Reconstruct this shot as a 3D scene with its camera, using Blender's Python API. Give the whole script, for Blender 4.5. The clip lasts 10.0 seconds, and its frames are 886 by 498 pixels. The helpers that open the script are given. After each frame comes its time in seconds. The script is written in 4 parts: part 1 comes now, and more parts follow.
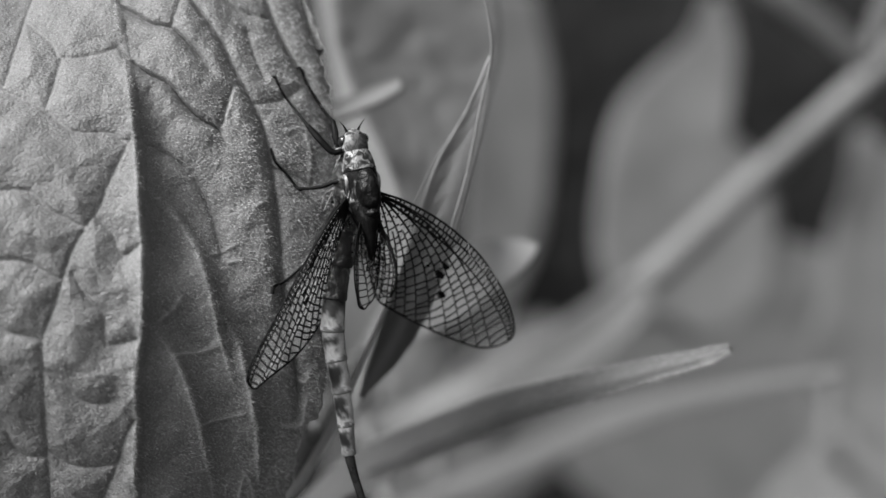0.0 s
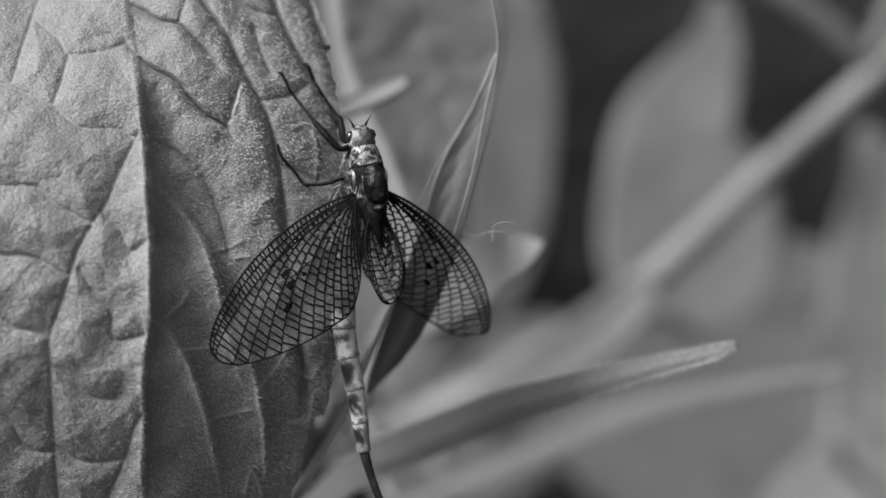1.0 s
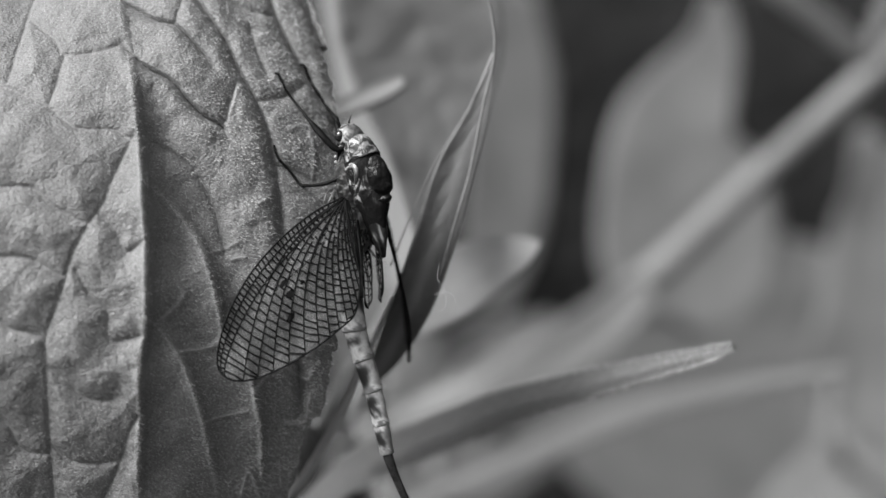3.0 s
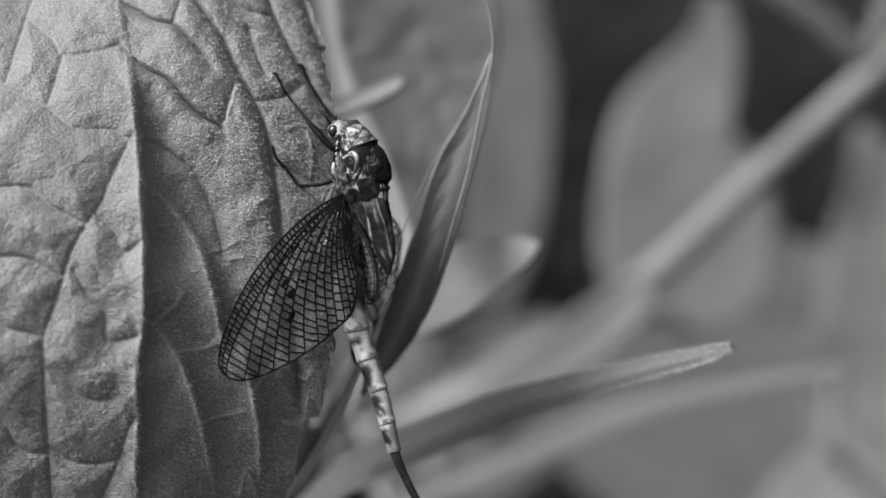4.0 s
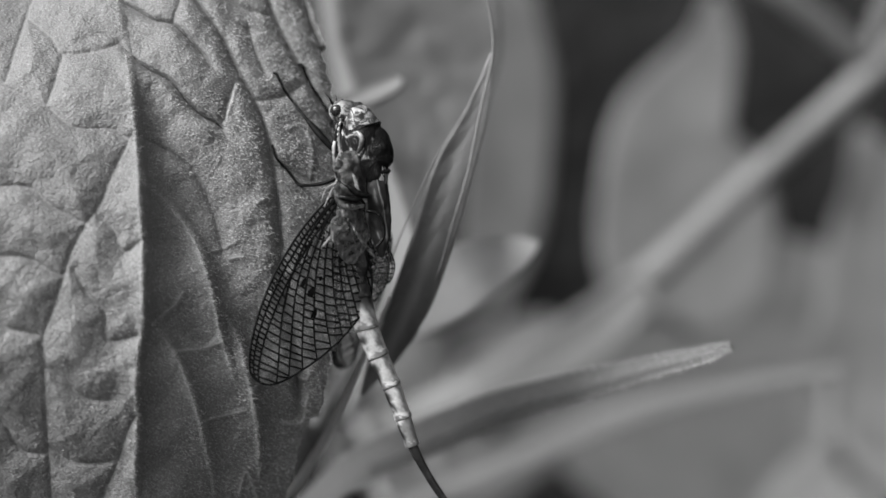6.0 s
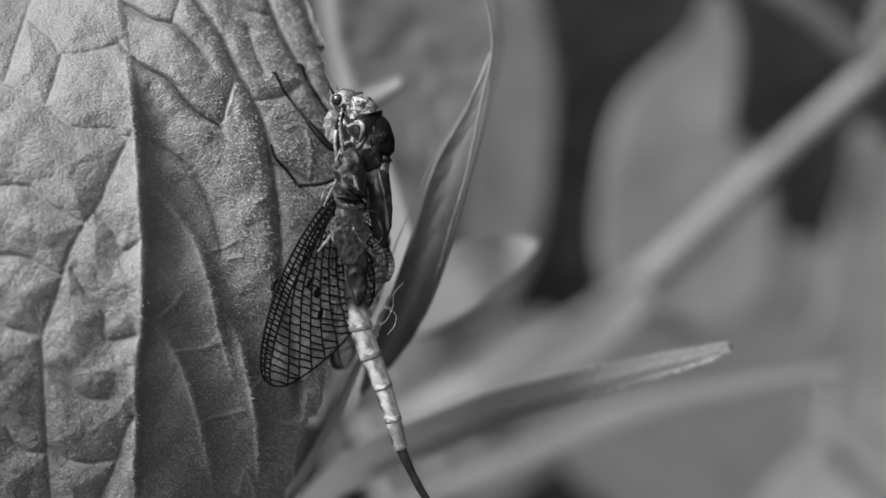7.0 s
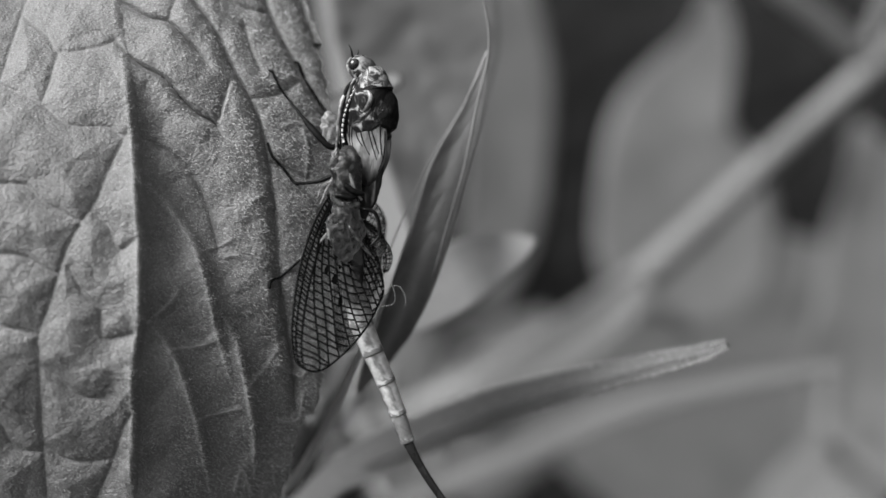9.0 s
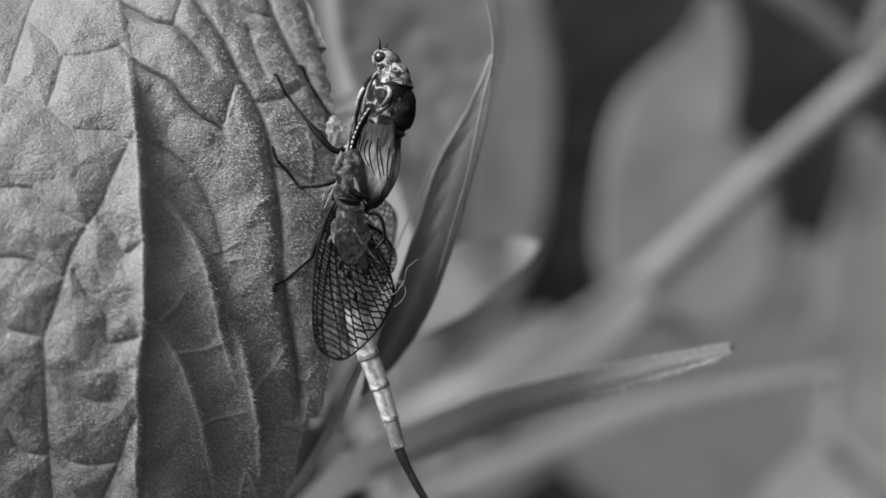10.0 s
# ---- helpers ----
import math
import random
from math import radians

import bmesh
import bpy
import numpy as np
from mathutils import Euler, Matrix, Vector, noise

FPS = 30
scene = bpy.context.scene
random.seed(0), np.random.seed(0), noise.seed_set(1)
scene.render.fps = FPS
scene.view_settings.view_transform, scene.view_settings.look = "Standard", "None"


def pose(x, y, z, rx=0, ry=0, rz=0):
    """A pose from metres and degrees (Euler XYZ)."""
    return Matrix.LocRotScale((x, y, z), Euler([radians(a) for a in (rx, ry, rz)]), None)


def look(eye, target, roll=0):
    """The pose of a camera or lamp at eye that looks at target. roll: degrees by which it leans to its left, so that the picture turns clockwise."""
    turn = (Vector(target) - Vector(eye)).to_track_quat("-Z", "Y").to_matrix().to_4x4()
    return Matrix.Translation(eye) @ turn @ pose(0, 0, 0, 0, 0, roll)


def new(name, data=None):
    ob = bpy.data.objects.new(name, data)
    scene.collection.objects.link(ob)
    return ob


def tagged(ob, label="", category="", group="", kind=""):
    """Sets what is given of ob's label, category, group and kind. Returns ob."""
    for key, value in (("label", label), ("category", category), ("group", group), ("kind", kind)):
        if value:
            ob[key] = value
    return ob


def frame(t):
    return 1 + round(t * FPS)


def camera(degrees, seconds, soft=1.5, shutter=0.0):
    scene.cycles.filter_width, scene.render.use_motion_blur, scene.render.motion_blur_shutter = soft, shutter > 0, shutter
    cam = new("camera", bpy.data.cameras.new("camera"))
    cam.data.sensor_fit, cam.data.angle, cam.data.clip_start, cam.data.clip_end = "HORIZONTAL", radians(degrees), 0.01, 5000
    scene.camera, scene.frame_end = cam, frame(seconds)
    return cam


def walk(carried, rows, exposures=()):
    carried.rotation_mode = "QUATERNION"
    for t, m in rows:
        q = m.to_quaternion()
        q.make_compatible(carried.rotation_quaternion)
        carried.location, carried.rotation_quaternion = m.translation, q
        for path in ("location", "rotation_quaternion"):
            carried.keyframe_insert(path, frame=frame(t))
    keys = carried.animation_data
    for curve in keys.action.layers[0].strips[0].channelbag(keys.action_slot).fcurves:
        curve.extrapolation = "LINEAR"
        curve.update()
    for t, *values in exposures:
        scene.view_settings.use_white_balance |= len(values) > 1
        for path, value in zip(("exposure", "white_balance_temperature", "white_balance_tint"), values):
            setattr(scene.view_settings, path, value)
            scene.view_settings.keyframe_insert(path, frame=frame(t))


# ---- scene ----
cam = camera(36.0, 10.0, soft=1.6)
cam.data.dof.use_dof = True
cam.data.dof.focus_distance = 0.0802
cam.data.dof.aperture_fstop = 20.0
walk(cam, [
    (0.0, pose(0.00000, -0.08000, 0.60000, 90.000, 0.000, 0.000)),
    (0.5, pose(-0.00025, -0.07997, 0.59977, 89.973, 0.005, 0.083)),
    (1.0, pose(-0.00024, -0.08008, 0.59983, 89.960, -0.069, 0.105)),
    (1.5, pose(-0.00010, -0.08001, 0.60000, 89.937, 0.007, 0.033)),
    (2.0, pose(-0.00074, -0.08036, 0.60008, 89.834, 0.063, 0.096)),
    (2.5, pose(-0.00037, -0.08003, 0.59999, 89.875, -0.049, 0.042)),
    (4.0, pose(-0.00005, -0.07995, 0.59994, 89.926, -0.076, 0.019)),
    (4.5, pose(-0.00003, -0.07994, 0.60002, 89.868, -0.114, -0.015)),
    (5.0, pose(-0.00002, -0.07993, 0.59996, 89.909, -0.101, -0.040)),
    (5.5, pose(-0.00013, -0.07993, 0.59995, 89.919, -0.100, -0.049)),
    (7.0, pose(0.00001, -0.07996, 0.60002, 89.859, -0.181, 0.012)),
    (7.5, pose(0.00021, -0.07978, 0.60007, 89.886, -0.312, -0.156)),
    (8.0, pose(0.00005, -0.07990, 0.60010, 89.809, -0.281, -0.060)),
    (8.5, pose(0.00033, -0.07986, 0.60010, 89.661, -0.237, 0.125)),
    (9.0, pose(0.00009, -0.07991, 0.60010, 89.721, -0.162, -0.066)),
    (9.5, pose(-0.00007, -0.07993, 0.60002, 89.842, -0.147, -0.085)),
    (10.0, pose(-0.00008, -0.08006, 0.60016, 89.826, -0.124, 0.001)),
], exposures=[(0.0, 0.56), (1.5, 0.57), (2.0, 0.60), (2.5, 0.69), (4.0, 0.61), (4.5, 0.63), (5.0, 0.54), (5.5, 0.58), (7.0, 0.59), (7.5, 0.81), (8.0, 0.57), (9.0, 0.52), (9.5, 0.58), (10.0, 0.56)])

# ---- light: a bright hazy sky with a soft sun, high and to one side ----
TO_SUN = Vector((-0.65, -0.42, 0.64)).normalized()
world = bpy.data.worlds.new("world")
scene.world = world
world.use_nodes = True
wn, wl = world.node_tree.nodes, world.node_tree.links
sky = wn.new("ShaderNodeTexSky")
sky.sky_type = 'NISHITA'
sky.sun_disc = False
sky.sun_elevation = math.asin(TO_SUN.z)
sky.sun_rotation = math.atan2(TO_SUN.x, TO_SUN.y)
sky.dust_density = 4.0
grey = wn.new("ShaderNodeRGBToBW")
wl.new(sky.outputs[0], grey.inputs[0])
wl.new(grey.outputs[0], wn["Background"].inputs[0])
wn["Background"].inputs[1].default_value = 0.14
sun = new("sun", bpy.data.lights.new("sun", 'SUN'))
sun.data.energy = 3.9
sun.data.angle = radians(30)
sun.matrix_world = look(TO_SUN * 3, (0, 0, 0))


# ---- materials (a black-and-white film: every colour is a grey) ----
def tone(v):
    return (v, v, v, 1.0)


class Mat:
    """A node material with a Principled surface, and short ways to add to it."""

    def __init__(self, name, rough=0.5, spec=0.5):
        self.m = bpy.data.materials.new(name)
        self.m.use_nodes = True
        self.n, self.l = self.m.node_tree.nodes, self.m.node_tree.links
        self.b = self.n["Principled BSDF"]
        self.b.inputs["Roughness"].default_value = rough
        self.b.inputs["Specular IOR Level"].default_value = spec
        self.c = self.n.new("ShaderNodeTexCoord").outputs["Object"]

    def stretched(self, x, y, z):
        """Scales the pattern's space, so that it runs in streaks."""
        m = self.n.new("ShaderNodeMapping")
        m.inputs["Scale"].default_value = (x, y, z)
        self.l.new(self.c, m.inputs["Vector"])
        self.c = m.outputs[0]
        return self

    def noise(self, scale, detail=4.0, rough=0.55, distort=0.0):
        x = self.n.new("ShaderNodeTexNoise")
        x.inputs["Scale"].default_value = scale
        x.inputs["Detail"].default_value = detail
        x.inputs["Roughness"].default_value = rough
        x.inputs["Distortion"].default_value = distort
        self.l.new(self.c, x.inputs["Vector"])
        return x.outputs["Fac"]

    def ramp(self, fac, *stops):
        x = self.n.new("ShaderNodeValToRGB")
        e = x.color_ramp.elements
        e[0].position, e[0].color = stops[0][0], tone(stops[0][1])
        e[1].position, e[1].color = stops[-1][0], tone(stops[-1][1])
        for p, v in stops[1:-1]:
            k = e.new(p)
            k.color = tone(v)
        self.l.new(fac, x.inputs[0])
        return x.outputs["Color"]

    def mix(self, how, a, b, fac=1.0):
        x = self.n.new("ShaderNodeMix")
        x.data_type, x.blend_type = 'RGBA', how
        for slot, v in ((0, fac), (6, a), (7, b)):
            if isinstance(v, (int, float)):
                x.inputs[slot].default_value = v if slot == 0 else tone(v)
            else:
                self.l.new(v, x.inputs[slot])
        return x.outputs[2]

    def attr(self, name):
        x = self.n.new("ShaderNodeAttribute")
        x.attribute_name = name
        return x.outputs["Fac"]

    def base(self, col):
        self.l.new(col, self.b.inputs["Base Color"])
        return self

    def bump(self, fac, strength, dist):
        x = self.n.new("ShaderNodeBump")
        x.inputs["Strength"].default_value = strength
        x.inputs["Distance"].default_value = dist
        self.l.new(fac, x.inputs["Height"])
        self.l.new(x.outputs[0], self.b.inputs["Normal"])
        return self

    def thin(self, clear, glow=0.0, pale=0.8, tint=0.97):
        """Lets light through: a share goes straight on, a share is scattered."""
        out = self.n["Material Output"]
        surf = self.b.outputs[0]
        if glow:
            t = self.n.new("ShaderNodeBsdfTranslucent")
            t.inputs[0].default_value = tone(pale)
            s = self.n.new("ShaderNodeMixShader")
            s.inputs[0].default_value = glow
            self.l.new(surf, s.inputs[1])
            self.l.new(t.outputs[0], s.inputs[2])
            surf = s.outputs[0]
        if not isinstance(clear, (int, float)) or clear > 0:
            t = self.n.new("ShaderNodeBsdfTransparent")
            t.inputs[0].default_value = tone(tint)
            s = self.n.new("ShaderNodeMixShader")
            if isinstance(clear, (int, float)):
                s.inputs[0].default_value = clear
            else:
                self.l.new(clear, s.inputs[0])
            self.l.new(surf, s.inputs[1])
            self.l.new(t.outputs[0], s.inputs[2])
            surf = s.outputs[0]
        self.l.new(surf, out.inputs["Surface"])
        return self


def make_leaf_mat(name, low, high, rough=0.5, glow=0.12, grain=900.0, bumpy=0.4, speck=0.12):
    k = Mat(name, rough, 0.35)
    big = k.ramp(k.noise(grain * 0.25, 3), (0.3, low), (0.7, high))
    fine = k.ramp(k.noise(grain * 11, 2), (0.3, 1.0 - speck), (0.7, 1.0 + speck))
    col = k.mix('MULTIPLY', big, fine)
    col = k.mix('MIX', col, min(high * 1.8, 0.6), k.attr("vein"))
    k.base(col).stretched(0.7, 1.0, 1.0).bump(k.noise(grain * 9, 2, 0.6), bumpy * 0.8, 0.00016)
    return k.thin(0.0, glow, high * 1.6).m


leaf_mat = make_leaf_mat("hairy_leaf", 0.148, 0.185, 0.40, 0.05, 900.0, 1.0, 0.42)
# tones picked per leaf; part of each one's light or shade is in them
far_leaf_mat = make_leaf_mat("smooth_leaf", 0.145, 0.215, 0.5, 0.25, 260.0)
under_mat = make_leaf_mat("leaf_underside", 0.10, 0.14, 0.6, 0.12, 700.0)
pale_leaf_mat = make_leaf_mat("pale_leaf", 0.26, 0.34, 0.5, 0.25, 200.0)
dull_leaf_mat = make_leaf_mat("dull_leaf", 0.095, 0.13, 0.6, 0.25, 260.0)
lifted_leaf_mat = make_leaf_mat("lifted_leaf", 0.22, 0.28, 0.6, 0.2, 230.0)
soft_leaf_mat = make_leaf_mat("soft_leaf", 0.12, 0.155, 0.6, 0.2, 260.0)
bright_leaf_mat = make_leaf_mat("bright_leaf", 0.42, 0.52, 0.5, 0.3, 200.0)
stem_mat = make_leaf_mat("stem_skin", 0.12, 0.17, 0.5, 0.0, 300.0)
hair_mat = Mat("leaf_hair", 0.35)
hair_mat = hair_mat.base(hair_mat.ramp(hair_mat.noise(2000), (0.3, 0.30), (0.7, 0.50))).thin(0.0, 0.15).m

k = Mat("dark_shell", 0.3, 0.14)
k.base(k.ramp(k.noise(2200, 4), (0.35, 0.003), (0.62, 0.007), (0.78, 0.04))).bump(k.noise(2600, 3), 0.8, 0.00016)
shell_mat = k.m

k = Mat("streaked_flank", 0.6, 0.1)
k.stretched(1.0, 1.0, 0.7)
streak = k.ramp(k.noise(950, 5, 0.62, 2.2), (0.46, 0.005), (0.53, 0.04), (0.59, 0.28), (0.7, 0.5))
k.base(k.mix('MIX', streak, 0.006, k.attr("patch")))
k.bump(k.noise(950, 5, 0.62, 2.2), 0.6, 0.0002)
flank_mat = k.m

k = Mat("pale_head", 0.42, 0.3)
marks = k.ramp(k.noise(1500, 5, 0.62, 1.6), (0.42, 0.008), (0.48, 0.06), (0.55, 0.28), (0.7, 0.52))
k.base(k.mix('MIX', marks, 0.03, k.attr("patch")))
k.bump(k.noise(1800, 3), 0.3, 0.0001)
head_mat = k.m

k = Mat("eye", 0.12, 0.6)
eye_mat = k.base(k.ramp(k.noise(3000), (0.3, 0.008), (0.7, 0.025))).m

k = Mat("dark_leg", 0.5, 0.08)
leg_mat = k.base(k.ramp(k.noise(1500, 3), (0.35, 0.004), (0.62, 0.010), (0.75, 0.06))).m
k = Mat("pale_leg", 0.35, 0.5)
pale_leg_mat = k.base(k.ramp(k.noise(1600, 3), (0.42, 0.03), (0.65, 0.36))).m

k = Mat("abdomen", 0.3, 0.5)
pale = k.ramp(k.noise(1500, 4, 0.6, 0.8), (0.34, 0.30), (0.5, 0.48), (0.68, 0.68))
k.base(k.mix('MIX', pale, 0.018, k.attr("patch"))).bump(k.noise(2200, 3), 0.3, 0.00008)
abdomen_mat = k.thin(0.0, 0.06, 0.6).m

k = Mat("tail", 0.25, 0.5)
tail_mat = k.base(k.ramp(k.noise(800), (0.3, 0.006), (0.7, 0.03))).m

k = Mat("cast_skin", 0.28, 0.6)
k.base(k.ramp(k.noise(800, 3, 0.5, 2.6), (0.44, 0.006), (0.58, 0.03), (0.66, 0.16), (0.74, 0.42)))
k.bump(k.noise(1400, 4, 0.6, 1.6), 1.0, 0.0003)
skin_mat = k.thin(k.ramp(k.noise(420, 2), (0.4, 0.0), (0.7, 0.25)), 0.15, 0.5).m

k = Mat("fresh_skin", 0.4, 0.3)
k.stretched(1.0, 1.0, 0.25)
k.base(k.ramp(k.noise(1700, 3, 0.5, 1.0), (0.42, 0.008), (0.56, 0.03), (0.68, 0.20))).bump(k.noise(1700, 3, 0.5, 1.0), 0.5, 0.0002)
fresh_mat = k.m

k = Mat("loose_skin", 0.3, 0.5)
k.base(k.ramp(k.noise(800, 3, 0.5, 2.8), (0.42, 0.010), (0.55, 0.06), (0.64, 0.22), (0.74, 0.5)))
k.bump(k.noise(1600, 4, 0.6, 1.6), 1.0, 0.0003)
loose_mat = k.thin(0.35, 0.2, 0.6).m

k = Mat("pale_husk", 0.35, 0.5)
k.base(k.ramp(k.noise(1800, 3, 0.5, 2.0), (0.36, 0.10), (0.5, 0.45), (0.7, 0.7))).bump(k.noise(1100, 3, 0.6, 1.6), 0.5, 0.0003)
husk_mat = k.thin(0.5, 0.3, 0.8).m

k = Mat("wing_membrane", 0.25, 0.5)
film_tone = k.ramp(k.noise(500, 3), (0.3, 0.5), (0.7, 0.75))
k.base(k.mix('MIX', film_tone, 0.012, k.attr("spot")))
see = k.mix('MIX', 0.80, 0.08, k.attr("spot"))
membrane_mat = k.thin(see, 0.5, 0.9, 0.88).m
k = Mat("wing_vein", 0.8, 0.1)
vein_mat = k.base(k.ramp(k.noise(900), (0.3, 0.003), (0.7, 0.010))).m

k = Mat("folded_wing", 0.5, 0.25)
k.stretched(1.0, 1.0, 0.3)
pleat = k.ramp(k.noise(1500, 4, 0.6, 1.2), (0.34, 0.12), (0.5, 0.26), (0.68, 0.42))
k.base(k.mix('MIX', pleat, 0.012, k.attr("patch"))).bump(k.noise(1800, 3, 0.6, 1.2), 0.7, 0.0002)
pad_mat = k.thin(0.0, 0.2, 0.4).m

k = Mat("silk", 0.3, 0.6)
silk_mat = k.base(k.ramp(k.noise(3000), (0.3, 0.7), (0.7, 0.85))).thin(0.6, 0.3).m

k = Mat("soil", 0.95, 0.2)
soil_mat = k.base(k.ramp(k.noise(30, 6), (0.3, 0.02), (0.7, 0.07))).bump(k.noise(80, 5), 0.6, 0.01).m
# near-black colour stands for the shade among the far foliage
k = Mat("backdrop_painted_shade", 0.9, 0.2)
shade_sheet_mat = k.base(k.ramp(k.noise(9, 4), (0.35, 0.005), (0.7, 0.014))).bump(k.noise(40, 4), 0.8, 0.02).m


# ---- building helpers: millimetres from a point 0.6 m above the ground ----
UP = 600.0


def mm(x, y, z):
    return Vector((x, y, z + UP)) * 0.001


def mesh_of(name, bm, mat, smooth=True):
    me = bpy.data.meshes.new(name)
    bmesh.ops.recalc_face_normals(bm, faces=bm.faces[:])
    bm.to_mesh(me)
    bm.free()
    if smooth:
        me.polygons.foreach_set("use_smooth", [True] * len(me.polygons))
    me.materials.append(mat)
    return me


def part(name, bm, mat, parent, label="", smooth=True):
    me = bm if isinstance(bm, bpy.types.Mesh) else mesh_of(name, bm, mat, smooth)
    if not me.materials:
        me.materials.append(mat)
    ob = new(name, me)
    ob.parent = parent
    return tagged(ob, label)


def thing(name, at, label, category, group=""):
    ob = new(name)
    ob.empty_display_size = 0.002
    ob.location = at
    return tagged(ob, label, category, group)


def spline(pts, n):
    """n + 1 points on a smooth curve through pts (any number of values each)."""
    p = np.array(pts, float)
    p = np.vstack([2 * p[0] - p[1], p, 2 * p[-1] - p[-2]])
    out = []
    segs = len(p) - 3
    for i in range(n + 1):
        s = min(i / n * segs, segs - 1e-9)
        j, f = int(s), s - int(s)
        a, b, c, d = p[j:j + 4]
        out.append(0.5 * (2 * b + (c - a) * f + (2 * a - 5 * b + 4 * c - d) * f * f + (3 * b - a - 3 * c + d) * f ** 3))
    return np.array(out)


def add_tube(bm, pts, radii, sides=8, caps=True):
    """A round tube along pts (Vectors), with a radius for each."""
    rings = []
    prev = None
    for i, p in enumerate(pts):
        t = (pts[min(i + 1, len(pts) - 1)] - pts[max(i - 1, 0)]).normalized()
        side = prev - t * prev.dot(t) if prev is not None else t.orthogonal()
        side.normalize()
        prev = side
        up = t.cross(side)
        rings.append([bm.verts.new(p + (side * math.cos(a) + up * math.sin(a)) * radii[i])
                      for a in (2 * math.pi * q / sides for q in range(sides))])
    for a, b in zip(rings, rings[1:]):
        for q in range(sides):
            bm.faces.new((a[q], a[(q + 1) % sides], b[(q + 1) % sides], b[q]))
    if caps:
        bm.faces.new(rings[0][::-1])
        bm.faces.new(rings[-1])
    return rings


def tube(pts, sides=8, n=12):
    """A bmesh tube along a smooth curve; each point is x, y, z, radius in metres."""
    bm = bmesh.new()
    c = spline(pts, n)
    add_tube(bm, [Vector(q[:3]) for q in c], [q[3] for q in c], sides)
    return bm


def loft(rows, sides=24, n=24, wobble=0.0, seed=0.0):
    """A closed body of ellipses: rows of z, half width, half depth, y offset (metres)."""
    bm = bmesh.new()
    c = spline(rows, n)
    rings = []
    for z, rx, ry, oy in c:
        ring = []
        for q in range(sides):
            a = 2 * math.pi * q / sides
            p = Vector((max(rx, 1e-5) * math.cos(a), oy + max(ry, 1e-5) * math.sin(a), z))
            if wobble:
                w = noise.noise(p * 1400 + Vector((seed, seed, 0)))
                p += Vector((math.cos(a), math.sin(a), 0)) * w * wobble
            ring.append(bm.verts.new(p))
        rings.append(ring)
    for a, b in zip(rings, rings[1:]):
        for q in range(sides):
            bm.faces.new((a[q], a[(q + 1) % sides], b[(q + 1) % sides], b[q]))
    bm.faces.new(rings[0][::-1])
    bm.faces.new(rings[-1])
    return bm


def blade(spine, face, cup=0.15, nl=48, nw=16, teeth=0.0, veins=9, relief=0.02, seed=1, rib_tone=1.0):
    """A leaf blade: spine of x, y, z, half width (millimetres); face is the way its upper side looks."""
    bm = bmesh.new()
    vein = bm.verts.layers.float.new("vein")
    c = spline(spine, nl)
    f = Vector(face).normalized()
    rows = []
    for i, q in enumerate(c):
        t = Vector(c[min(i + 1, nl)][:3] - c[max(i - 1, 0)][:3]).normalized()
        side = t.cross(f).normalized()
        nrm = side.cross(t).normalized()
        half = max(q[3], 0.02)
        if teeth:
            half += teeth * abs(((i * 0.37 + seed) % 1.0) - 0.5)
        row = []
        for j in range(nw + 1):
            s = 2 * j / nw - 1
            rib = abs(((i / nl * veins - abs(s) * 1.4) % 1.0) - 0.5) * 2
            h = -cup * half * (1 - s * s) + relief * half * rib * (1 - abs(s)) + relief * 0.8 * half * noise.noise(Vector((i * 0.3, s * 3, seed)))
            v = bm.verts.new(mm(*(Vector(q[:3]) + side * s * half - nrm * h * -1.0)))
            v[vein] = rib_tone * max(math.exp(-(s * half / 0.45) ** 2), 0.25 * (1 - rib) ** 4)
            row.append(v)
        rows.append(row)
    for a, b in zip(rows, rows[1:]):
        for j in range(nw):
            bm.faces.new((a[j], a[j + 1], b[j + 1], b[j]))
    return bm


def solid(ob, thick):
    m = ob.modifiers.new("thickness", 'SOLIDIFY')
    m.thickness = thick
    m.offset = -1
    return ob


# ---- ground, and a sheet painted dark for the shade behind the plants ----
bm = bmesh.new()
bmesh.ops.create_grid(bm, x_segments=60, y_segments=60, size=1.0)
for v in bm.verts:
    r = v.co.length
    v.co *= 1.5 + 60 * r ** 5
    v.co.z = 0.02 * noise.noise(v.co * 2.5) if r < 0.9 else 0.0
ground = new("ground", mesh_of("ground", bm, soil_mat))
tagged(ground, "bare dark soil under the plants", "ground", kind="structure")

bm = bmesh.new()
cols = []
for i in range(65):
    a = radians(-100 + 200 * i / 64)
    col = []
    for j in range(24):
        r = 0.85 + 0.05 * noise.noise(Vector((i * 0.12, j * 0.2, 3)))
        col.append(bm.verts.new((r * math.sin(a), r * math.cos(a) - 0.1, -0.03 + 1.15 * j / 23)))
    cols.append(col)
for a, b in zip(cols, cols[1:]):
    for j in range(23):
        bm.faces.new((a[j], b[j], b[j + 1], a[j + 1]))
hedge = new("backdrop", mesh_of("backdrop", bm, shade_sheet_mat))
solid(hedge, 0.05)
tagged(hedge, "backdrop sheet coloured near-black to stand for shaded foliage", "hedge", kind="structure")


# ---- the plant with the broad hairy leaf ----
def leaf_depth(x, z):
    """How deep the broad leaf lies before its veins press in: it turns away towards its rim (mm)."""
    s = np.clip((x + 26.0) / 19.6, 0, 1.3)
    return -4.3 + 1.6 * s + 6.2 * s ** 2.4 + 0.12 * z + (0.0150 + 0.012 * np.clip(1 - 1.6 * s, 0, 1)) * z * z + 0.010 * np.minimum(z, 0) ** 2 * np.clip((x + 18) / 4, 0, 1)


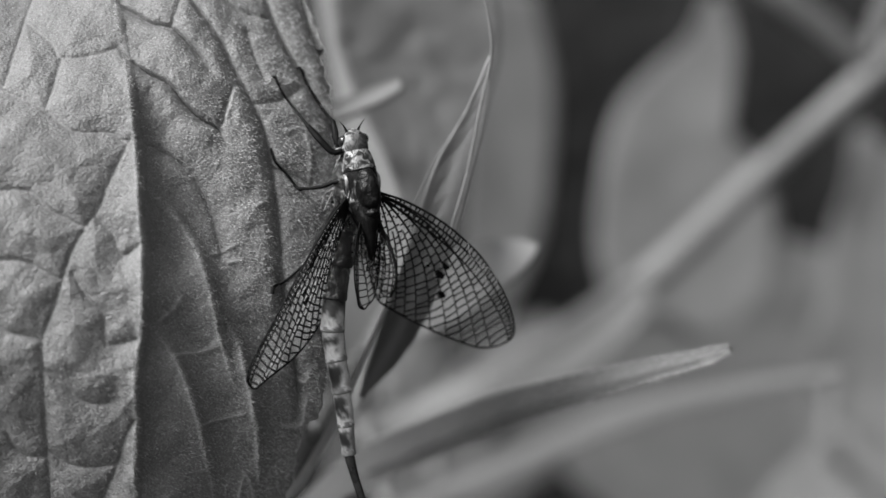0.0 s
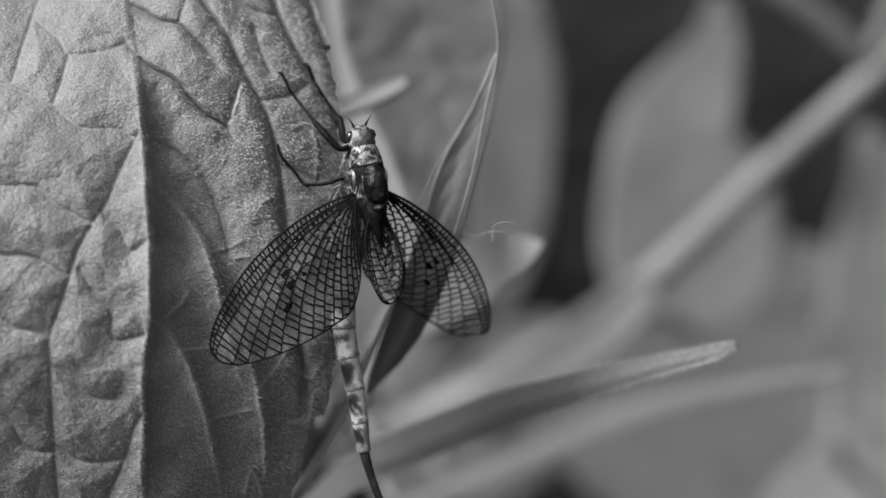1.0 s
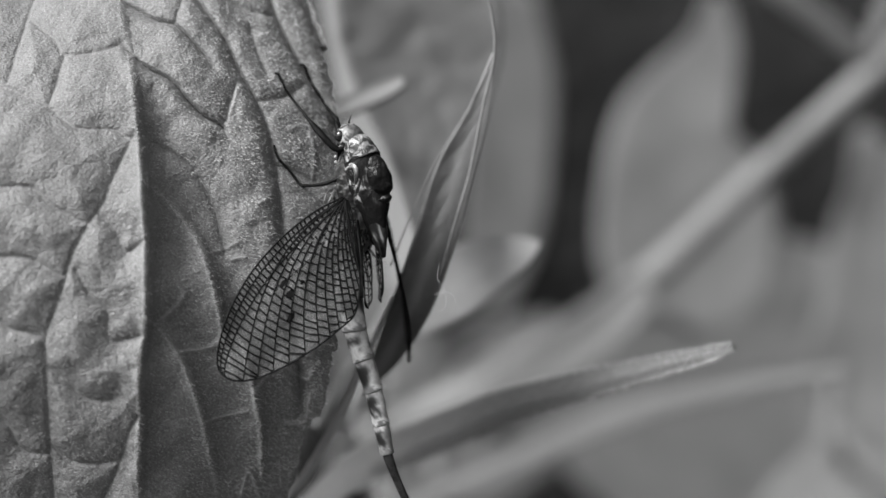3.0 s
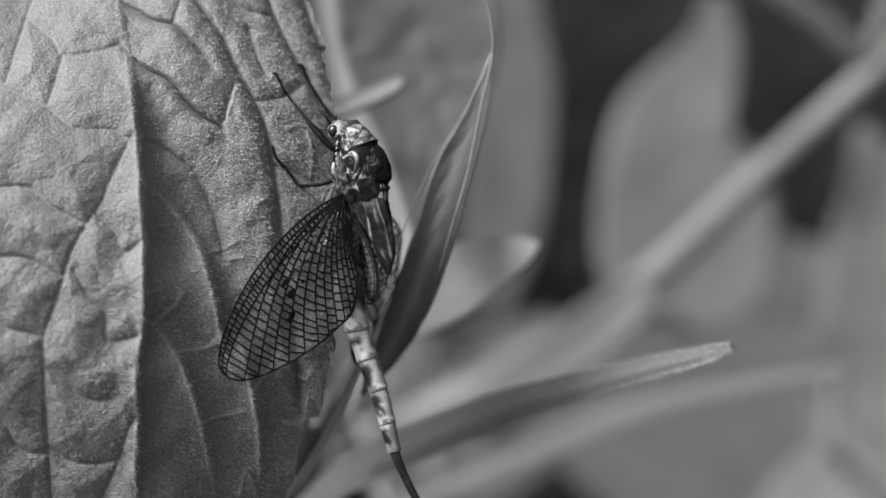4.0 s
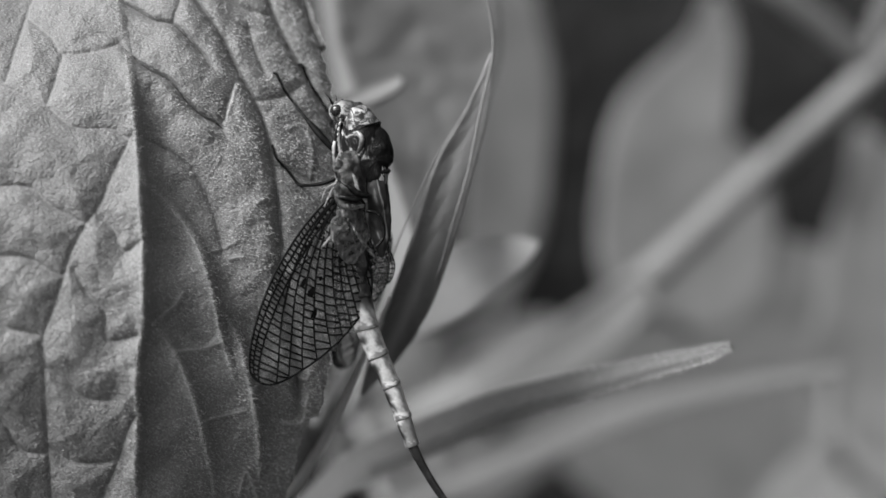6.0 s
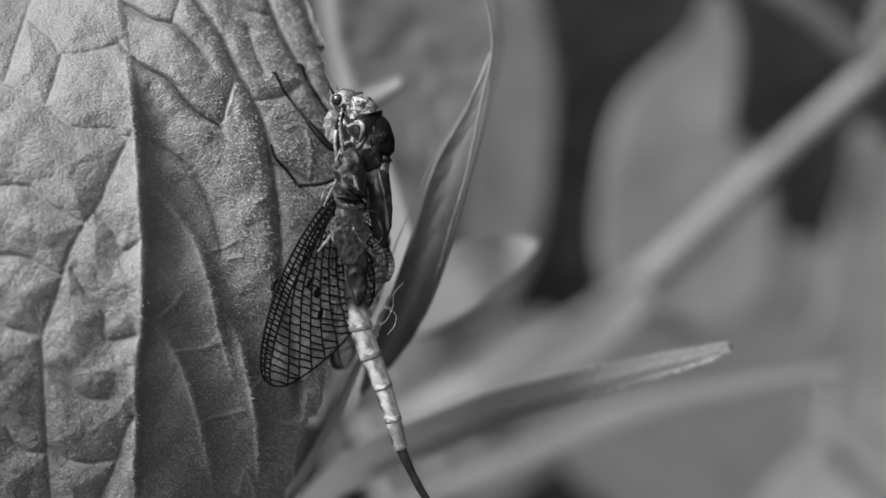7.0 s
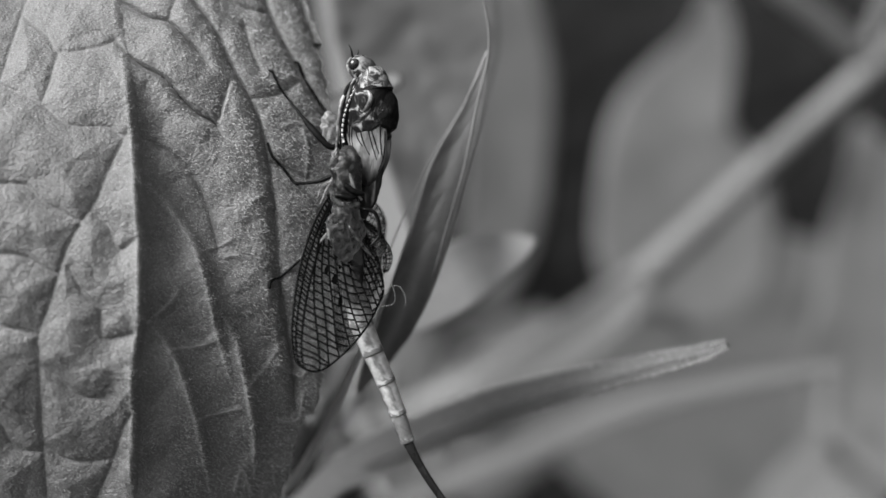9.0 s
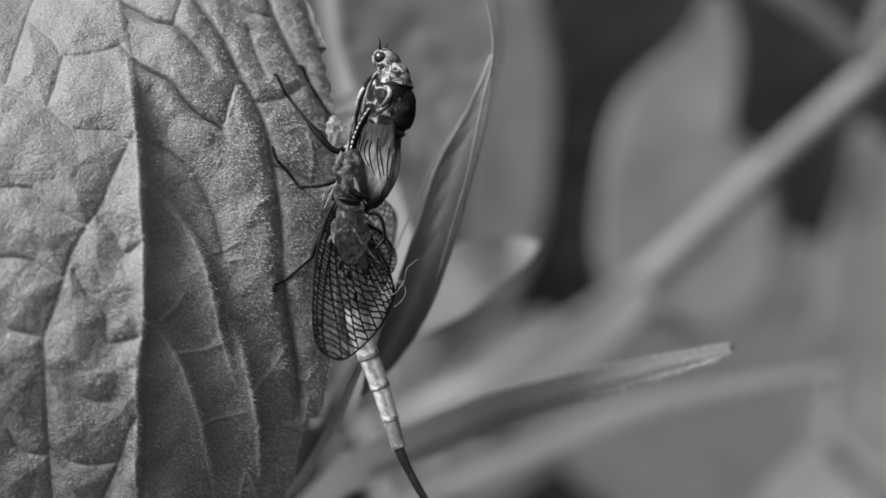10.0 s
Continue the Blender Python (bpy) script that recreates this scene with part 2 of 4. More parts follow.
RIM = [(-24.22, 45.63), (-11.76, 22.86), (-8.95, 16.52), (-8.01, 13.76), (-7.31, 11.06), (-7.03, 9.85), (-6.63, 5.08), (-6.48, -0.32), (-6.70, -5.64), (-7.02, -8.11), (-7.66, -10.34), (-8.30, -10.58), (-8.58, -11.70), (-9.16, -13.97), (-10.02, -15.67), (-12.73, -19.56), (-18.58, -29.09)]
# the blade breaks over at the folds and falls away on their right; creases are narrow folds
FOLDS = [
    [(-20.57, 17.20), (-19.83, 14.98), (-19.37, 13.17), (-18.99, 11.75), (-18.50, 10.36), (-18.09, 8.65), (-17.82, 6.79), (-17.56, 5.28), (-17.27, 3.63), (-17.11, 1.99), (-16.99, 0.03), (-16.89, -1.91), (-16.90, -3.53), (-17.09, -5.14), (-17.30, -6.42), (-17.40, -8.04), (-17.49, -9.99), (-17.65, -11.62), (-17.80, -13.61), (-17.94, -15.63)],
    [(-17.47, 4.02), (-16.20, 2.66), (-15.18, 1.35), (-14.30, 0.03), (-13.73, -1.62), (-13.34, -3.27), (-13.09, -4.93), (-12.67, -6.60), (-12.28, -8.29)],
    [(-17.01, -3.85), (-16.04, -5.23), (-15.14, -6.82), (-14.56, -8.82), (-14.19, -10.83), (-13.96, -12.87), (-13.79, -15.29)],
    [(-12.88, -3.94), (-12.06, -5.63), (-11.51, -8.00), (-11.25, -10.04), (-11.19, -12.10), (-11.29, -14.17)],
]
CREASES = [
    [(-15.94, 16.18), (-14.66, 14.21), (-13.50, 12.53), (-12.99, 11.40), (-12.38, 10.18), (-11.50, 8.71), (-10.80, 6.91), (-10.35, 4.83), (-10.01, 2.08), (-9.75, -0.31), (-9.66, -2.69)],
    [(-11.76, 16.83), (-11.19, 15.53), (-10.61, 14.06), (-9.78, 12.37), (-9.01, 11.03), (-8.10, 9.56), (-7.13, 7.88), (-6.56, 5.74)],
    [(-9.68, 17.13), (-9.15, 16.01), (-8.64, 14.31), (-8.01, 12.85), (-7.35, 11.14), (-6.90, 9.38)],
    [(-19.41, 12.27), (-18.80, 11.41), (-17.53, 10.41), (-16.24, 9.70), (-15.24, 8.49), (-14.33, 7.63), (-13.44, 7.16), (-12.91, 6.45)],
    [(-9.86, -0.99), (-9.50, -3.37), (-9.27, -5.42), (-9.02, -7.48), (-8.91, -10.25)],
    [(-20.04, 15.71), (-19.42, 14.70), (-18.47, 14.12), (-17.47, 13.56), (-16.34, 13.27), (-14.98, 11.91), (-13.80, 10.62)],
]
# between the sunken veins the blade swells like a quilt
UPPER_VEINS = [
    [(-26.59, 9.51), (-25.59, 9.17), (-24.27, 8.64), (-22.99, 8.05), (-22.08, 7.30), (-21.05, 6.71), (-19.14, 6.68), (-18.44, 6.27), (-17.86, 5.88)],
    [(-25.24, 13.79), (-24.16, 12.91), (-23.23, 12.15), (-22.50, 11.25), (-21.06, 11.39), (-19.83, 11.72), (-19.18, 12.17)],
    [(-22.50, 11.25), (-22.65, 9.55), (-22.90, 8.12)],
    [(-25.22, 15.54), (-25.24, 13.79), (-25.35, 11.58), (-25.50, 9.51)],
]
MIDDLE_VEINS = [
    [(-17.87, 6.55), (-18.84, 4.20), (-19.43, 2.36), (-20.14, 1.19), (-20.93, -0.54), (-21.65, -3.15), (-22.36, -5.05), (-22.39, -6.64), (-22.48, -8.87), (-22.60, -11.45), (-22.84, -14.73)],
    [(-26.03, 3.36), (-25.09, 3.30), (-23.29, 3.24), (-22.39, 2.44), (-21.32, 1.77), (-20.14, 1.19)],
    [(-25.82, -0.54), (-24.90, -0.60), (-23.36, -0.67), (-22.24, -1.24), (-21.44, -1.69)],
    [(-25.74, -3.76), (-24.81, -4.21), (-24.19, -4.65), (-22.36, -5.05)],
    [(-19.62, 1.81), (-18.70, 0.87), (-18.06, -0.36), (-17.06, 0.29)],
]
LOWER_VEINS = [
    [(-20.72, -1.38), (-19.88, -2.85), (-19.05, -3.78), (-18.92, -5.36), (-17.24, -5.07)],
    [(-22.39, -6.70), (-21.46, -7.55), (-20.32, -8.60), (-18.91, -8.83)],
    [(-17.55, -9.73), (-18.07, -10.62), (-18.73, -12.43), (-19.97, -14.83)],
    [(-25.76, -9.46), (-24.86, -10.18), (-24.17, -11.67), (-22.62, -11.97)],
    [(-22.54, -11.45), (-21.63, -12.25), (-20.36, -12.53), (-18.69, -12.37)],
]
SLANT_VEINS = [
    [(-13.07, 7.42), (-12.91, 8.62), (-12.38, 10.18)],
    [(-11.50, 8.71), (-9.91, 9.11), (-8.84, 9.94)],
    [(-17.76, 6.28), (-16.00, 5.39), (-14.57, 4.02), (-13.68, 2.03), (-13.02, -0.30)],
    [(-10.29, 4.84), (-9.46, 4.66), (-8.00, 3.88)],
    [(-14.00, 16.17), (-12.60, 14.71), (-10.79, 14.30)],
    [(-16.35, 13.49), (-16.05, 14.84), (-15.89, 15.99)],
    [(-12.04, 13.33), (-11.58, 11.89), (-10.93, 10.48)],
]
FINE_VEINS = [
    [(-13.00, 7.29), (-12.61, 8.87), (-12.49, 10.19)],
    [(-13.45, -0.29), (-12.78, -0.07), (-12.25, 0.20)],
    [(-15.22, -6.05), (-13.85, -5.95), (-12.93, -5.14)],
    [(-14.12, -10.29), (-12.60, -9.98), (-11.82, -9.81)],
    [(-11.37, -8.69), (-10.87, -7.92), (-10.41, -7.38), (-9.63, -6.24)],
    [(-9.65, -7.20), (-8.80, -7.98), (-8.28, -8.03), (-8.11, -7.59)],
    [(-16.25, -4.12), (-15.52, -3.49), (-15.00, -2.70)],
    [(-11.35, -10.21), (-11.34, -8.83), (-11.18, -8.50)],
    [(-9.82, -10.74), (-8.71, -10.82), (-8.30, -9.16)],
    [(-12.42, -15.07), (-11.92, -13.68), (-11.45, -15.29)],
    [(-13.79, -5.98), (-12.61, -5.39)],
    [(-8.15, 4.13), (-8.06, 5.67), (-8.33, 6.91)],
    [(-9.52, 6.99), (-8.91, 7.40), (-8.34, 7.28)],
    [(-11.05, 2.49), (-10.46, 2.91), (-10.34, 4.01)],
    [(-12.62, -0.79), (-11.79, -0.63)],
]


def around(x, z, line, reach):
    """Which points lie within reach of a line's box."""
    p = np.array(line)
    lo, hi = p.min(axis=0) - reach, p.max(axis=0) + reach
    return np.nonzero((x > lo[0]) & (x < hi[0]) & (z > lo[1]) & (z < hi[1]))


def vein_distance(x, z, lines, reach=4.0):
    """The distance from each point to the nearest of some smooth lines, up to the reach."""
    best = np.full(x.shape, reach)
    for line in lines:
        on = around(x, z, line, reach)
        px, pz, b = x[on], z[on], best[on]
        c = spline(line, 4 * (len(line) - 1))
        for (ax, az), (bx, bz) in zip(c, c[1:]):
            dx, dz = bx - ax, bz - az
            f = np.clip(((px - ax) * dx + (pz - az) * dz) / (dx * dx + dz * dz + 1e-9), 0, 1)
            b = np.minimum(b, np.hypot(px - ax - f * dx, pz - az - f * dz))
        best[on] = b
    return best


def side_distance(x, z, line, quick=4.5):
    """The signed distance to a line: above zero on its right, fading out past its ends."""
    best, sign, fade = np.full(x.shape, 1e9), np.ones(x.shape), np.ones(x.shape)
    c = spline(line, 6 * (len(line) - 1))
    last = len(c) - 1
    for i, ((ax, az), (bx, bz)) in enumerate(zip(c, c[1:])):
        dx, dz = bx - ax, bz - az
        f = np.clip(((x - ax) * dx + (z - az) * dz) / (dx * dx + dz * dz + 1e-9), 0, 1)
        d = np.hypot(x - ax - f * dx, z - az - f * dz)
        near = d < best
        best = np.where(near, d, best)
        sign = np.where(near, np.sign((x - ax) * -dz + (z - az) * dx), sign)
        along = (i + f) / last
        fade = np.where(near, np.clip(np.minimum(along, 1 - along) * quick, 0, 1), fade)
    return best * sign, fade * fade * (3 - 2 * fade)


def cell_edges(x, z, size, seed):
    """How near each point is to the seams of an irregular net of cells."""
    rng = np.random.RandomState(seed)
    jit = rng.rand(128, 128, 2)
    gx, gz = np.floor(x / size).astype(int), np.floor(z / size).astype(int)
    d1, d2 = np.full(x.shape, 1e9), np.full(x.shape, 1e9)
    for i in (-1, 0, 1):
        for j in (-1, 0, 1):
            cx, cz = gx + i, gz + j
            w = jit[cx % 128, cz % 128]
            d = np.hypot(x - (cx + w[..., 0]) * size, z - (cz + w[..., 1]) * size)
            d2 = np.where(d < d1, d1, np.minimum(d2, d))
            d1 = np.minimum(d1, d)
    return (d2 - d1) / size


def leaf_surface(x, z):
    y = leaf_depth(x, z)
    mark = np.zeros_like(x)
    # the folds: a sharp ridge, a steep drop on its right and a slow rise to the next
    steps = [(FOLDS[0], 2.4, 0.85, 3.4, 12.0)] + [(q, 1.6, 0.80, 2.4, 3.5) for q in FOLDS[1:]]
    for line, deep, wide, back, quick in steps:
        on = around(x, z, line, 6.0)
        d, fade = side_distance(x[on], z[on], line, quick)
        if deep > 2:
            fade *= (0.2 + 0.8 / (1 + np.exp((z[on] - 8.6) / 1.0))) * (1 - 0.3 / (1 + np.exp(z[on] + 6.0)) + 0.35 * np.exp(-((z[on] - 2.5) / 3.5) ** 2))
        right = np.maximum(d, 0)
        y[on] += fade * deep * (1 - np.exp(-(right / wide) ** 1.3)) * np.exp(-right / back - (right / 4.5) ** 4)
        y[on] -= fade * 0.16 * deep * np.exp(-np.maximum(-d, 0) / 0.5) * (d < 0.3)
        mark[on] = np.maximum(mark[on], 0.22 * fade * np.exp(-((d + 0.05) / 0.12) ** 2))
    for line in CREASES:
        on = around(x, z, line, 2.5)
        d, fade = side_distance(x[on], z[on], line, 7.0)
        y[on] += fade * (0.50 * np.exp(-np.abs(d) / 0.15) + (0.08 + 0.26 / (1 + np.exp(z[on] - 6.0))) * np.exp(-np.maximum(d, 0) / 0.8) * (1 - np.exp(-np.maximum(d, 0) / 0.15)) - 0.08 * np.exp(-((d + 0.5) / 0.4) ** 2))
    # the quilt: domes between the veins, with a narrow groove along each
    main = vein_distance(x, z, UPPER_VEINS + MIDDLE_VEINS + LOWER_VEINS)
    slant = vein_distance(x, z, SLANT_VEINS + CREASES)
    wave = 0.10 * np.sin(x * 1.9 + 0.7 * np.sin(z * 1.3)) * np.sin(z * 1.6 + 0.8 * np.sin(x * 0.9))
    y -= 0.68 * (1 - np.exp(-(main / 1.55) ** 1.15)) * np.clip((-13.0 - x) / 3.0, 0, 1)
    y -= 0.36 * (1 - np.exp(-(slant / 0.42) ** 1.1)) * np.clip((x + 18.5) / 3.0, 0, 1)
    near = np.minimum(main, slant)
    y += 0.10 * np.exp(-(near / 0.10) ** 2) - wave * np.minimum(near, 1.0)
    mark = np.maximum(mark, 0.14 * np.exp(-(near / 0.08) ** 2))
    df = vein_distance(x, z, FINE_VEINS, 1.5)
    net = cell_edges(x, z, 1.5, 5)
    net2 = cell_edges(x + 0.3 * np.sin(z * 2), z, 0.62, 8)
    y -= 0.05 * np.minimum(net * 2.2, 1) + 0.03 * np.minimum(net2 * 2, 1)
    y -= 0.11 * np.exp(-(df / 0.13) ** 2)
    mark = np.maximum(mark, 0.8 * np.exp(-(df / 0.07) ** 2)) + 0.06 * np.exp(-(net / 0.07) ** 2)
    return y, np.clip(mark, 0, 1)


plant = thing("leafy_plant", (-0.075, 0.03, 0.0), "grey leafy plant with one broad hairy wrinkled leaf", "plant")
P0 = Vector(plant.location)


def shift(bm, off):
    bmesh.ops.translate(bm, verts=bm.verts[:], vec=off)
    return bm


part("stem", tube([(0, 0, 0, 0.004), (0.004, -0.002, 0.25, 0.0036), (-0.002, 0.0, 0.5, 0.003), (0.002, 0.002, 0.72, 0.0024)], 10, 30), stem_mat, plant)
part("petiole", tube([(0.001, 0.001, 0.66, 0.0016), (0.026, -0.014, 0.648, 0.0014), (0.045, -0.026, 0.6185, 0.0012)], 8, 16), stem_mat, plant)

NS, NV = 380, 540
tops = np.linspace(19.5, -26.0, NV + 1)
rim = spline(RIM, 400)
edge = np.interp(tops, rim[::-1, 1], rim[::-1, 0])
phase = (tops * 0.21 + 0.35) % 1.0
even = np.convolve(np.pad(edge, 30, mode="edge"), np.ones(61) / 61, mode="valid")
edge = edge + 0.32 * (1 - phase) ** 3 - 0.15 + 0.06 * np.sin(tops * 5.1)
left = -44.0 + 0.012 * (tops - 2) ** 2
s = np.linspace(0, 1, NS + 1) ** 0.8
X = left[:, None] + (even - left)[:, None] * s[None, :] + (edge - even)[:, None] * s[None, :] ** 14
X = -30 + (X + 30) * np.sqrt(1 - np.clip((tops - 16.4) / 3.15, 0, 1) ** 2)[:, None]
Z = np.repeat(tops[:, None], NS + 1, axis=1)
Y, mark = leaf_surface(X, Z)
co = np.stack([X, Y, Z + UP], axis=-1).reshape(-1, 3) * 0.001 - np.array(P0)
idx = np.arange((NV + 1) * (NS + 1)).reshape(NV + 1, NS + 1)
quads = np.stack([idx[:-1, :-1], idx[1:, :-1], idx[1:, 1:], idx[:-1, 1:]], axis=-1).reshape(-1, 4)
me = bpy.data.meshes.new("leaf")
me.from_pydata(co.tolist(), [], quads.tolist())
a = me.attributes.new("vein", 'FLOAT', 'POINT')
a.data.foreach_set("value", mark.reshape(-1).astype(np.float32))
me.polygons.foreach_set("use_smooth", [True] * len(me.polygons))
leaf = part("leaf", me, leaf_mat, plant, "broad wrinkled leaf with sunken veins, toothed rim and fine hairs")
solid(leaf, 0.00025)

# short stiff hairs all over the leaf, thickest on the side that turns away and along the folds
rng = np.random.RandomState(3)
count = 24000
hs = rng.rand(count) ** 0.5
hz = 16.4 - 34.4 * rng.rand(count)
hx = np.interp(hz, tops[::-1], (left + 12)[::-1]) * (1 - hs) + np.interp(hz, tops[::-1], edge[::-1]) * hs
fringe = [spline(q, 1400 if i == 0 else 500) + 0.06 * rng.randn(1401 if i == 0 else 501, 2) - [0.05, 0] for i, q in enumerate(FOLDS)]
hx = np.concatenate([hx] + [q[:, 0] for q in fringe])
hz = np.concatenate([hz] + [q[:, 1] for q in fringe])
hy, _ = leaf_surface(hx, hz)
total = len(hx)
way = np.stack([0.8 + 0.25 * rng.randn(total), np.full(total, -0.30), -0.38 + 0.30 * rng.randn(total)], axis=1)
way[count:, 2] += 0.25
way *= ((0.09 + 0.20 * rng.rand(total) ** 1.8) / np.linalg.norm(way, axis=1))[:, None]
wide = (0.009 + 0.010 * rng.rand(total)) * np.clip((hx + 26) / 14, 0.45, 1.0)
root = np.stack([hx, hy, hz], axis=1)
droop = root + way * 0.55 + np.array([0, -0.02, 0.02])
verts = np.stack([root + wide[:, None] * [1, 0, 0], root + wide[:, None] * [-0.5, 0, 1], root + wide[:, None] * [-0.5, 0, -1],
                  droop + wide[:, None] * [0.6, 0, 0], droop + wide[:, None] * [-0.3, 0, 0.6], droop + wide[:, None] * [-0.3, 0, -0.6], root + way], axis=1).reshape(-1, 3)
tri = np.array([(0, 1, 4), (0, 4, 3), (1, 2, 5), (1, 5, 4), (2, 0, 3), (2, 3, 5), (3, 4, 6), (4, 5, 6), (5, 3, 6)])
faces = (tri[None] + 7 * np.arange(total)[:, None, None]).reshape(-1, 3)
me = bpy.data.meshes.new("hairs")
me.from_pydata((verts * 0.001 + np.array([0, 0, UP * 0.001]) - np.array(P0)).tolist(), [], faces.tolist())
tagged(part("hairs", me, hair_mat, leaf, "short pale leaf hairs"), kind="stuff")


# ---- the plants behind ----
def plant_at(name, base, label, cat="plant"):
    return thing(name, base, label, cat)


def leaf_on(owner, spine, face, mat, label="", thick=0.0004, name="leaf", **kw):
    ob = part(name, shift(blade(spine, face, **kw), -Vector(owner.location)), mat, owner, label)
    return solid(ob, thick)


def stalk(owner, pts, name="stem", mat=None, label=""):
    """pts: x, y, z, radius in millimetres."""
    rows = [(*(mm(*q[:3]) - Vector(owner.location)), q[3] * 0.001) for q in pts]
    return part(name, tube(rows, 12, 28), mat or stem_mat, owner, label)


# a curled leaf close behind, its rim folded over to show the underside
weed = plant_at("curled_leaf_plant", (-0.035, 0.045, 0.0), "plant with a curled grey leaf and a long toothed leaf")
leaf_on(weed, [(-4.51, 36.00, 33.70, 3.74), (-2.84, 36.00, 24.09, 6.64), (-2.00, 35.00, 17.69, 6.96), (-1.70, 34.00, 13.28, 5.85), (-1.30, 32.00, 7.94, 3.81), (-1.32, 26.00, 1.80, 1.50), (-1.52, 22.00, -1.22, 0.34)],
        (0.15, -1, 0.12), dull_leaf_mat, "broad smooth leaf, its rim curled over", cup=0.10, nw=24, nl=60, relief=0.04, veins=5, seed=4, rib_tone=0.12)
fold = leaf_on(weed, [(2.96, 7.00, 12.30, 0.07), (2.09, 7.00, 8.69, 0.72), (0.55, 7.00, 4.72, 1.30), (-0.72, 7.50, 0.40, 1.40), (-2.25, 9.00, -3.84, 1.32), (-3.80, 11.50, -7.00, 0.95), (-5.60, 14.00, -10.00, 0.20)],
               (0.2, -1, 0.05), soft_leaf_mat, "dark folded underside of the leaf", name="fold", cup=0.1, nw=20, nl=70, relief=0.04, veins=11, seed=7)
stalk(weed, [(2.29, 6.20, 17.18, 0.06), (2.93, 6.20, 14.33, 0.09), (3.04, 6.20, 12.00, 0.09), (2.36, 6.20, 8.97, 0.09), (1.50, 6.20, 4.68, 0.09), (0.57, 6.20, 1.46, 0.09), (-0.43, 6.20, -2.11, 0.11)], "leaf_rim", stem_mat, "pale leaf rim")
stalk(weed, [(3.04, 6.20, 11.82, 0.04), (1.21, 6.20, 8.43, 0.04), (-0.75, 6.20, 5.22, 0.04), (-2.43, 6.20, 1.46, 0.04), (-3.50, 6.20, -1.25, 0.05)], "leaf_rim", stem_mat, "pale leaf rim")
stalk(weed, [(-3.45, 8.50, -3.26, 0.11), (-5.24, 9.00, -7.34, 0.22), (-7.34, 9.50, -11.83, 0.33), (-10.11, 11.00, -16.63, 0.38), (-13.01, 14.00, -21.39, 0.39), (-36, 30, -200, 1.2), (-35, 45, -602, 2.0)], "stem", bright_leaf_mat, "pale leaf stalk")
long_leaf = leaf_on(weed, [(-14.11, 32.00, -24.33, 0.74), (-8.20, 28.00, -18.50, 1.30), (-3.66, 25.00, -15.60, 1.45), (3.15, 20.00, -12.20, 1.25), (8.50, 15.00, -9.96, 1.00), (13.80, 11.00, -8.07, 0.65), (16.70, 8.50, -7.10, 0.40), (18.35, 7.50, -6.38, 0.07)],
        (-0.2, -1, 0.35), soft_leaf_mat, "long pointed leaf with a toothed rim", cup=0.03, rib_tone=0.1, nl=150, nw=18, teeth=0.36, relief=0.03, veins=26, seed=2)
rr = random.Random(21)
bm = bmesh.new()
flat = [v.co.copy() for v in long_leaf.data.vertices]
for i in range(24, 150):
    for j in (0, 18):
        p, q = flat[i * 19 + j], flat[i * 19 + (1 if j == 0 else 17)]
        out = (p - q).normalized()
        along = (flat[min(i + 1, 150) * 19 + j] - p)
        for _ in range(4):
            a = p + along * rr.random()
            tip = (out + Vector((rr.uniform(0, 0.9), rr.uniform(-0.8, 0.3), rr.uniform(-0.3, 0.5)))).normalized() * rr.uniform(0.0001, 0.00032)
            add_tube(bm, [a - out * 0.00005, a + tip], [0.000022, 0.000006], 3)
        if j == 18:
            for _ in range(6):
                f = flat[i * 19 + rr.randint(2, 16)] + along * rr.random()
                add_tube(bm, [f, f + Vector((rr.uniform(0, 0.0001), -0.00022, rr.uniform(-0.0001, 0.0001)))], [0.00002, 0.000006], 3)
tagged(part("hairs", bm, hair_mat, long_leaf, "fine pale hairs on the rim"), kind="stuff")
stalk(weed, [(-6.00, 26.00, -17.30, 0.11), (3.15, 19.30, -12.50, 0.09), (8.50, 14.40, -10.15, 0.07), (13.80, 10.60, -8.17, 0.05), (16.70, 8.20, -7.15, 0.03)], "midrib", under_mat, "dark midrib")
# colour lightened to offset the shade this leaf hangs in
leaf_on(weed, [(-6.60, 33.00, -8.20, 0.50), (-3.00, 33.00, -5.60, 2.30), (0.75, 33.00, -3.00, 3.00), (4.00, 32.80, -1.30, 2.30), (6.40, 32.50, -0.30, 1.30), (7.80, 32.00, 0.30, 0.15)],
        (-0.1, -1, 0.3), lifted_leaf_mat, "pointed leaf, its colour lightened to offset shade", nl=40, seed=3, rib_tone=0.05, cup=0.03)
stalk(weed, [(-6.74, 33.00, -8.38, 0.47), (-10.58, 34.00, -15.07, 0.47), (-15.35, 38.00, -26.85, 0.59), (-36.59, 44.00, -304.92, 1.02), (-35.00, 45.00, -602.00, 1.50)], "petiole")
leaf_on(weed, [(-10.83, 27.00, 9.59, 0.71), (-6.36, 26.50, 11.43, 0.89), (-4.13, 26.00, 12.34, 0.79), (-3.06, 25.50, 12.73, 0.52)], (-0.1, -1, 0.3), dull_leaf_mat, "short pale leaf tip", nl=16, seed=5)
stalk(weed, [(-9.81, 19.00, 8.99, 0.41), (-11.77, 20.00, 5.84, 0.46), (-14.32, 30.00, -11.81, 0.55), (-38.00, 44.00, -300.00, 1.00), (-35.00, 45.00, -602.00, 1.50)], "petiole")

